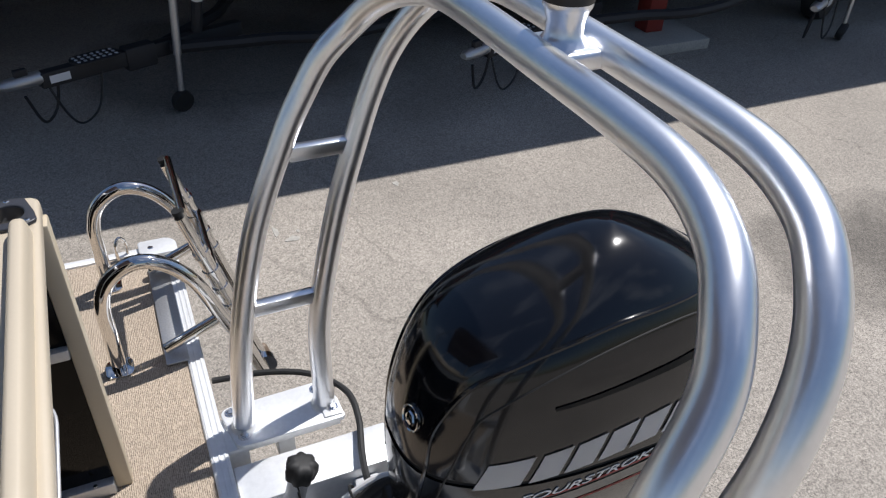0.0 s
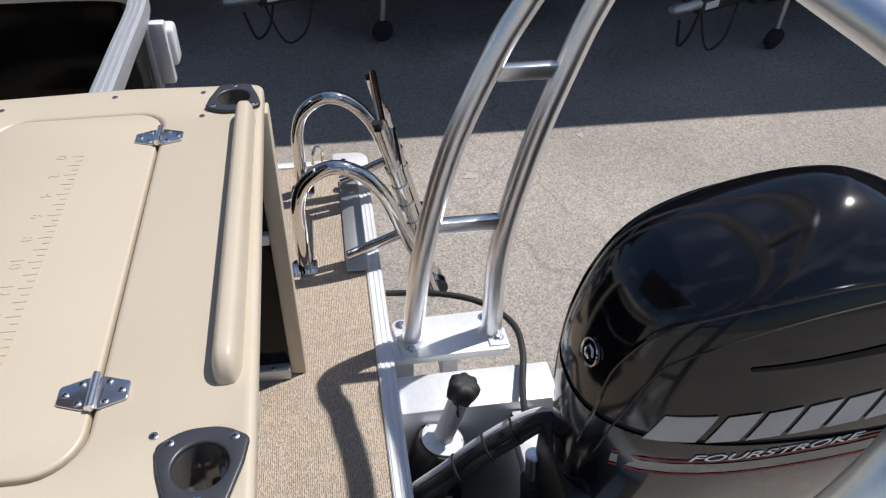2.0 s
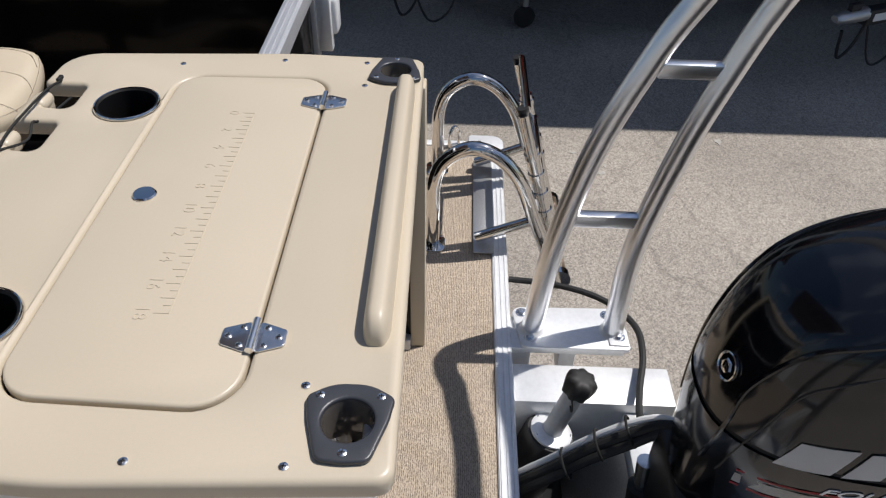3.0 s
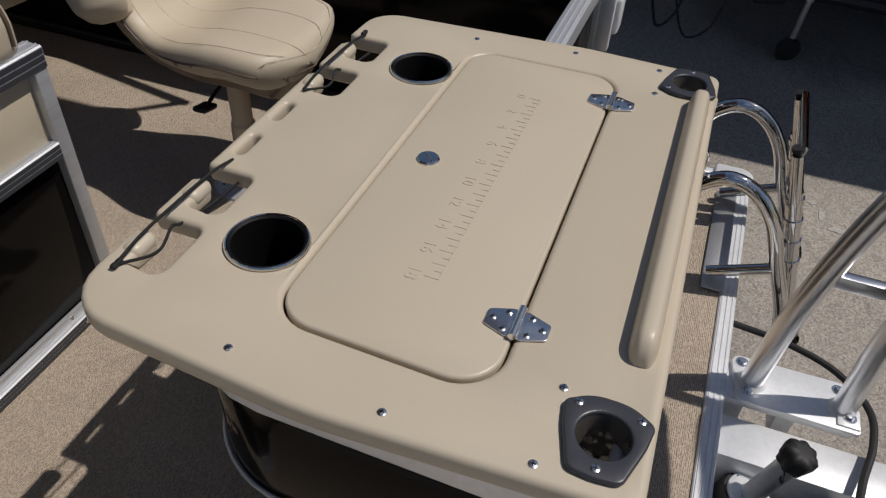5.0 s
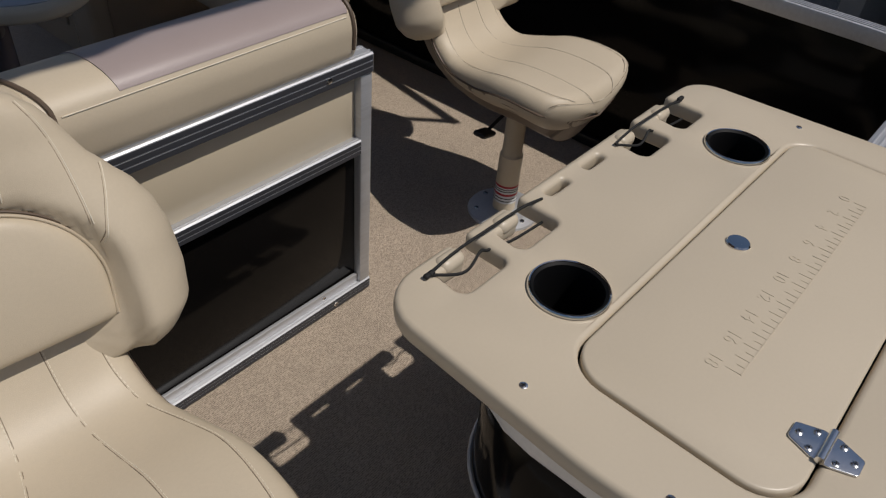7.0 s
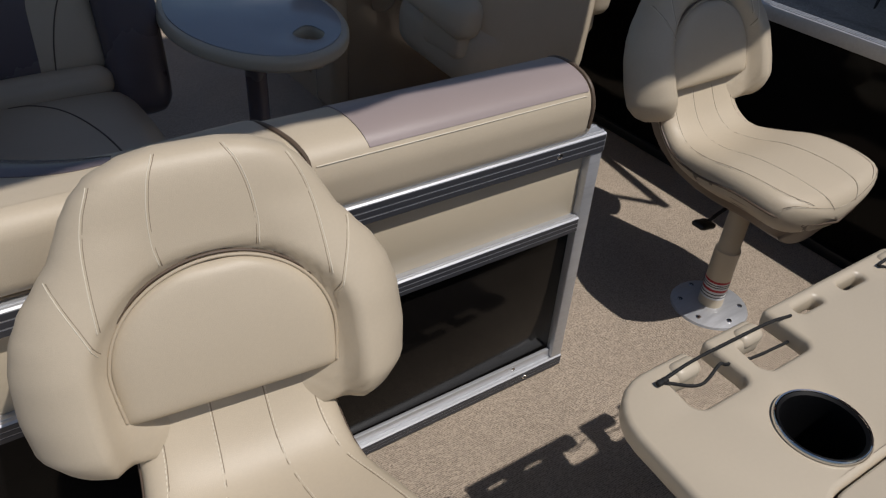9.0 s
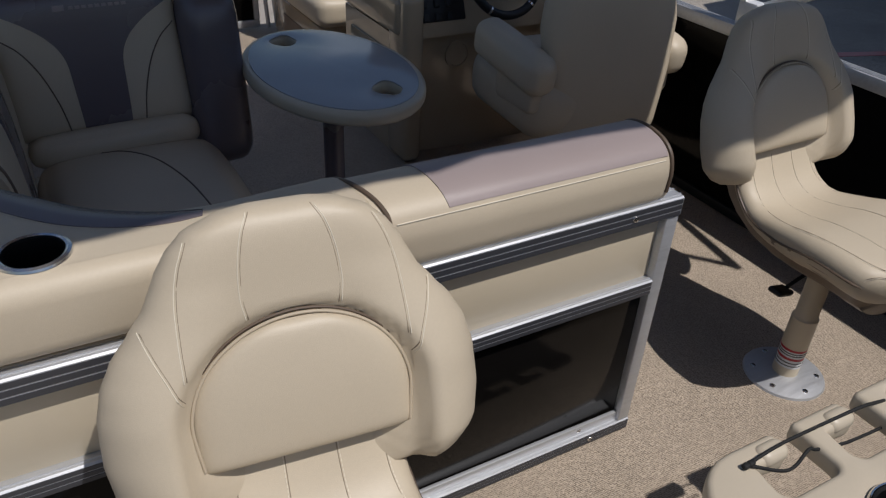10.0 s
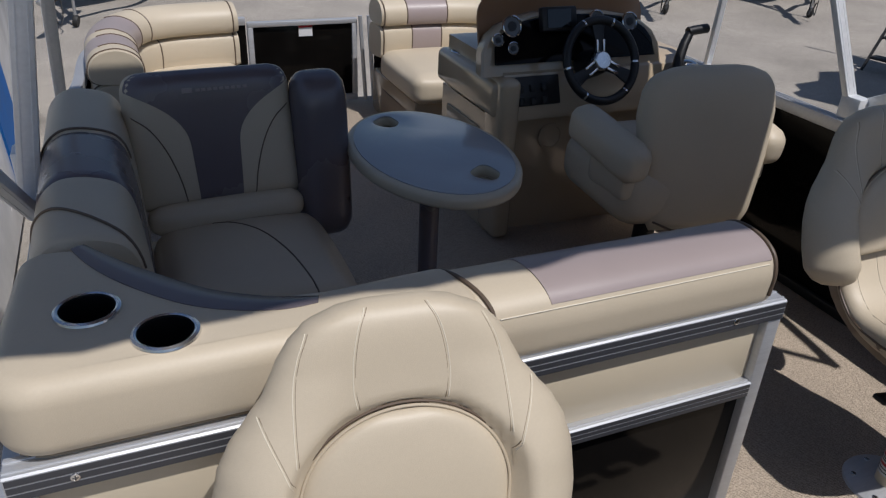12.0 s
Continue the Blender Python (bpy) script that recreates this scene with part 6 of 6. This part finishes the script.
def trailer(x, y, rz, hull, label, jx=0.75):
    """A boat trailer: its tongue points along -x; the coupler stands at the origin."""
    tr = thing("boat_trailer", x, y, GZ, rz, label, "trailer", "boat trailers")
    part("tongue", box(0.12, 1.6, -0.04, 0.04, 0.40, 0.50, 0.006), M_trail, tr)
    part("coupler", loft([[Vector((a, w * math.cos(q), 0.47 + h * math.sin(q))) for q in (2 * math.pi * i / 12 for i in range(12))] for a, w, h in ((-0.12, 0.03, 0.02), (-0.09, 0.045, 0.035), (0.0, 0.05, 0.04), (0.13, 0.045, 0.045))]), M_galv, tr)
    pad = part("step_plate", slab([rounded([(0.33, -0.085), (0.66, -0.085), (0.66, 0.085), (0.33, 0.085)], 0.08)], 0.502, 0.514, 0.003), M_trail, tr, "black oval step pad")
    for i in range(7):
        for j in (-0.045, 0.0, 0.045):
            part("tread_stud", lathe([(0, 0.006), (0.010, 0.005), (0.013, 0)], 8, at=(0.37 + 0.042 * i, j, 0.514)), M_galv, pad)
    part("latch", box(-0.02, 0.06, -0.02, 0.02, 0.505, 0.55, 0.006), M_trail, tr)
    part("label", box(0.17, 0.30, -0.042, -0.0405, 0.425, 0.475, 0), M_white, tr)
    part("brake_drum", box(0.68, 0.90, -0.055, 0.055, 0.36, 0.52, 0.02), M_trail, tr)
    for s in (-1, 1):
        part("frame_rail", tube([(1.0, 0.05 * s, 0.45), (1.6, 0.35 * s, 0.45), (2.4, 0.75 * s, 0.47), (5.2, 0.8 * s, 0.47)], 0.045, 8), M_trail, tr)
        wh = part("wheel", lathe([(0.30, -0.09), (0.32, -0.05), (0.32, 0.05), (0.30, 0.09), (0.18, 0.08), (0.16, 0.03), (0, 0.05)], 28, at=(4.2, 0.98 * s, 0.32), axis=(0, s, 0)), M_rubber, tr, "black trailer tyre")
        part("rim", lathe([(0.17, 0.085), (0.12, 0.06), (0.05, 0.09), (0, 0.09)], 20, at=(4.2, 0.98 * s, 0.32), axis=(0, s, 0)), M_galv, wh)
    jack = part("jack_tube", tube([(jx + 0.05, -0.12, 0.86), (jx + 0.01, -0.12, 0.42)], 0.028, 14, straight=True), M_galv, tr, "galvanised swivel jack")
    part("jack_leg", tube([(jx + 0.01, -0.12, 0.42), (jx - 0.012, -0.12, 0.14)], 0.020, 12, straight=True), M_galv, jack)
    part("jack_wheel", lathe([(0.0, -0.03), (0.075, -0.03), (0.082, 0), (0.072, 0.03), (0, 0.03)], 20, at=(jx - 0.015, -0.12, 0.085), axis=(0, 1, 0.2)), M_rubber, jack)
    part("crank", tube([(jx, -0.12, 0.90), (jx, -0.2, 0.93), (jx, -0.26, 0.9)], 0.01, 8), M_trail, jack)
    win = part("winch_post", tube([(1.25, 0, 0.48), (1.32, 0, 0.9), (1.40, 0, 1.15)], 0.04, 8), M_trail, tr)
    part("winch", lathe([(0.09, -0.05), (0.09, -0.045), (0.04, -0.04), (0.04, 0.04), (0.09, 0.045), (0.09, 0.05)], 18, at=(1.28, 0, 0.80), axis=(0, 1, 0)), M_galv, win)
    part("bow_roller", lathe([(0.03, -0.06), (0.05, 0), (0.03, 0.06)], 14, at=(1.42, 0, 1.18), axis=(0, 1, 0)), M_rubber, win)
    part("safety_chain", tube([(0.25, 0.05, 0.42), (0.2, 0.06, 0.22), (0.1, 0.06, 0.15), (0.02, 0.03, 0.36)], 0.010, 6), M_trail, tr)
    part("wiring", tube([(0.5, -0.05, 0.42), (0.42, -0.07, 0.2), (0.30, -0.06, 0.12), (0.22, -0.05, 0.2), (0.15, -0.03, 0.42)], 0.008, 6), M_rubber, tr)
    if hull:
        boat = thing("stored_boat", x, y, GZ, rz, "dark boat hull resting on a trailer", "boat", "stored boats")
        secs = []
        for a, w, zk in ((1.45, 0.03, 1.15), (1.8, 0.35, 0.85), (2.4, 0.75, 0.62), (3.4, 1.0, 0.54), (5.6, 1.05, 0.54), (6.2, 1.0, 0.6)):
            secs.append([Vector((a, w * u, z)) for u, z in ((-1, 1.45), (-0.95, 1.05), (-0.6, zk + 0.22), (0, zk), (0.6, zk + 0.22), (0.95, 1.05), (1, 1.45), (0, 1.47))])
        part("hull", loft(secs), hull, boat, sharp=40)
    return tr


trailer(4.42, 0.15, -67, M_trail, "black boat trailer with a silver coupler in the shade", 1.0)
trailer(3.95, -2.75, -66, M_trail, "boat trailer with a swivel jack in the shade", 0.95)
trailer(3.95, -6.0, -62, M_trail, "boat trailer standing in the shed", 0.75)
trailer(7.2, 9.9, 62, M_trail, "boat trailer far across the sunny yard")
trailer(9.6, 9.2, 58, M_trail, "boat trailer with a dark hull across the yard")
trailer(-1.6, 10.7, 75, M_trail, "boat trailer with a dark hull at the yard's edge")
trailer(6.9, 3.6, 25, M_trail, "boat trailer beside the shed")

line = thing("painted_line", 6.95, 4.56, GZ, -17, "worn red line painted on the asphalt", "marking")
part("stripe", box(-0.75, 0.75, -0.06, 0.06, 0.0, 0.004, 0), M_red, line)
flecks = thing("paint_spots", 2.94, -1.05, GZ, 0, "pale splashes of dried paint on the asphalt", "paint")
for x, y, w, h in ((0.0, 0.0, 0.045, 0.02), (-0.10, -0.07, 0.025, 0.035), (-0.03, -0.12, 0.015, 0.012), (0.26, -0.82, 0.03, 0.016), (0.09, 0.05, 0.012, 0.02)):
    part("spot", slab([[Vector((x + w * math.cos(a) * (1 + 0.35 * math.sin(3 * a + x * 40)), y + h * math.sin(a) * (1 + 0.3 * math.cos(2 * a + y * 50)))) for a in (2 * math.pi * i / 14 for i in range(14))]], 0.0, 0.003, 0), M_conc, flecks)

nb = thing("neighbour_boat", label="white boat with a blue upright side band", category="boat")
rows = []
for y, w in ((3.4, 0.95), (4.0, 1.0), (7.5, 1.0), (8.6, 0.8), (9.6, 0.1)):
    rows.append([Vector((-2.56 + w * u, y, z)) for u, z in ((-1, 0.35), (-1.0, -0.90), (-0.94, -0.965), (0, -0.97), (0.94, -0.965), (1.0, -0.90), (1.0, 0.35), (0, 0.38))])
part("hull", loft(rows), M_white, nb, sharp=40)
bm = loft([[Vector((x, y, z)) for y, z in ((5.36, -0.76), (6.06, -0.86), (5.66, 0.34), (4.99, 0.34))] for x in (-1.565, -1.545)])
part("stripe", bm, M_blue, nb, "blue side band")
for y in (4.4, 6.4):
    part("cradle", box(-3.2, -1.9, y - 0.1, y + 0.1, GZ, -0.966, 0.004), M_trail, nb)

steps = thing("boarding_steps", 8.55, 6.65, GZ, -80, "black steel mobile boarding steps", "steps")
for s in (-0.3, 0.3):
    part("side_rail", tube([(s, -0.5, 0.02), (s, 0.25, 1.25), (s, 0.3, 2.1)], 0.02, 8, n=1), M_trail, steps)
    part("back_leg", tube([(s, 0.5, 0.02), (s, 0.3, 1.3)], 0.018, 8), M_trail, steps)
for i in range(5):
    part("tread", box(-0.3, 0.3, -0.42 + 0.15 * i, -0.24 + 0.15 * i, 0.24 * i + 0.16, 0.24 * i + 0.19, 0.005), M_trail, steps)
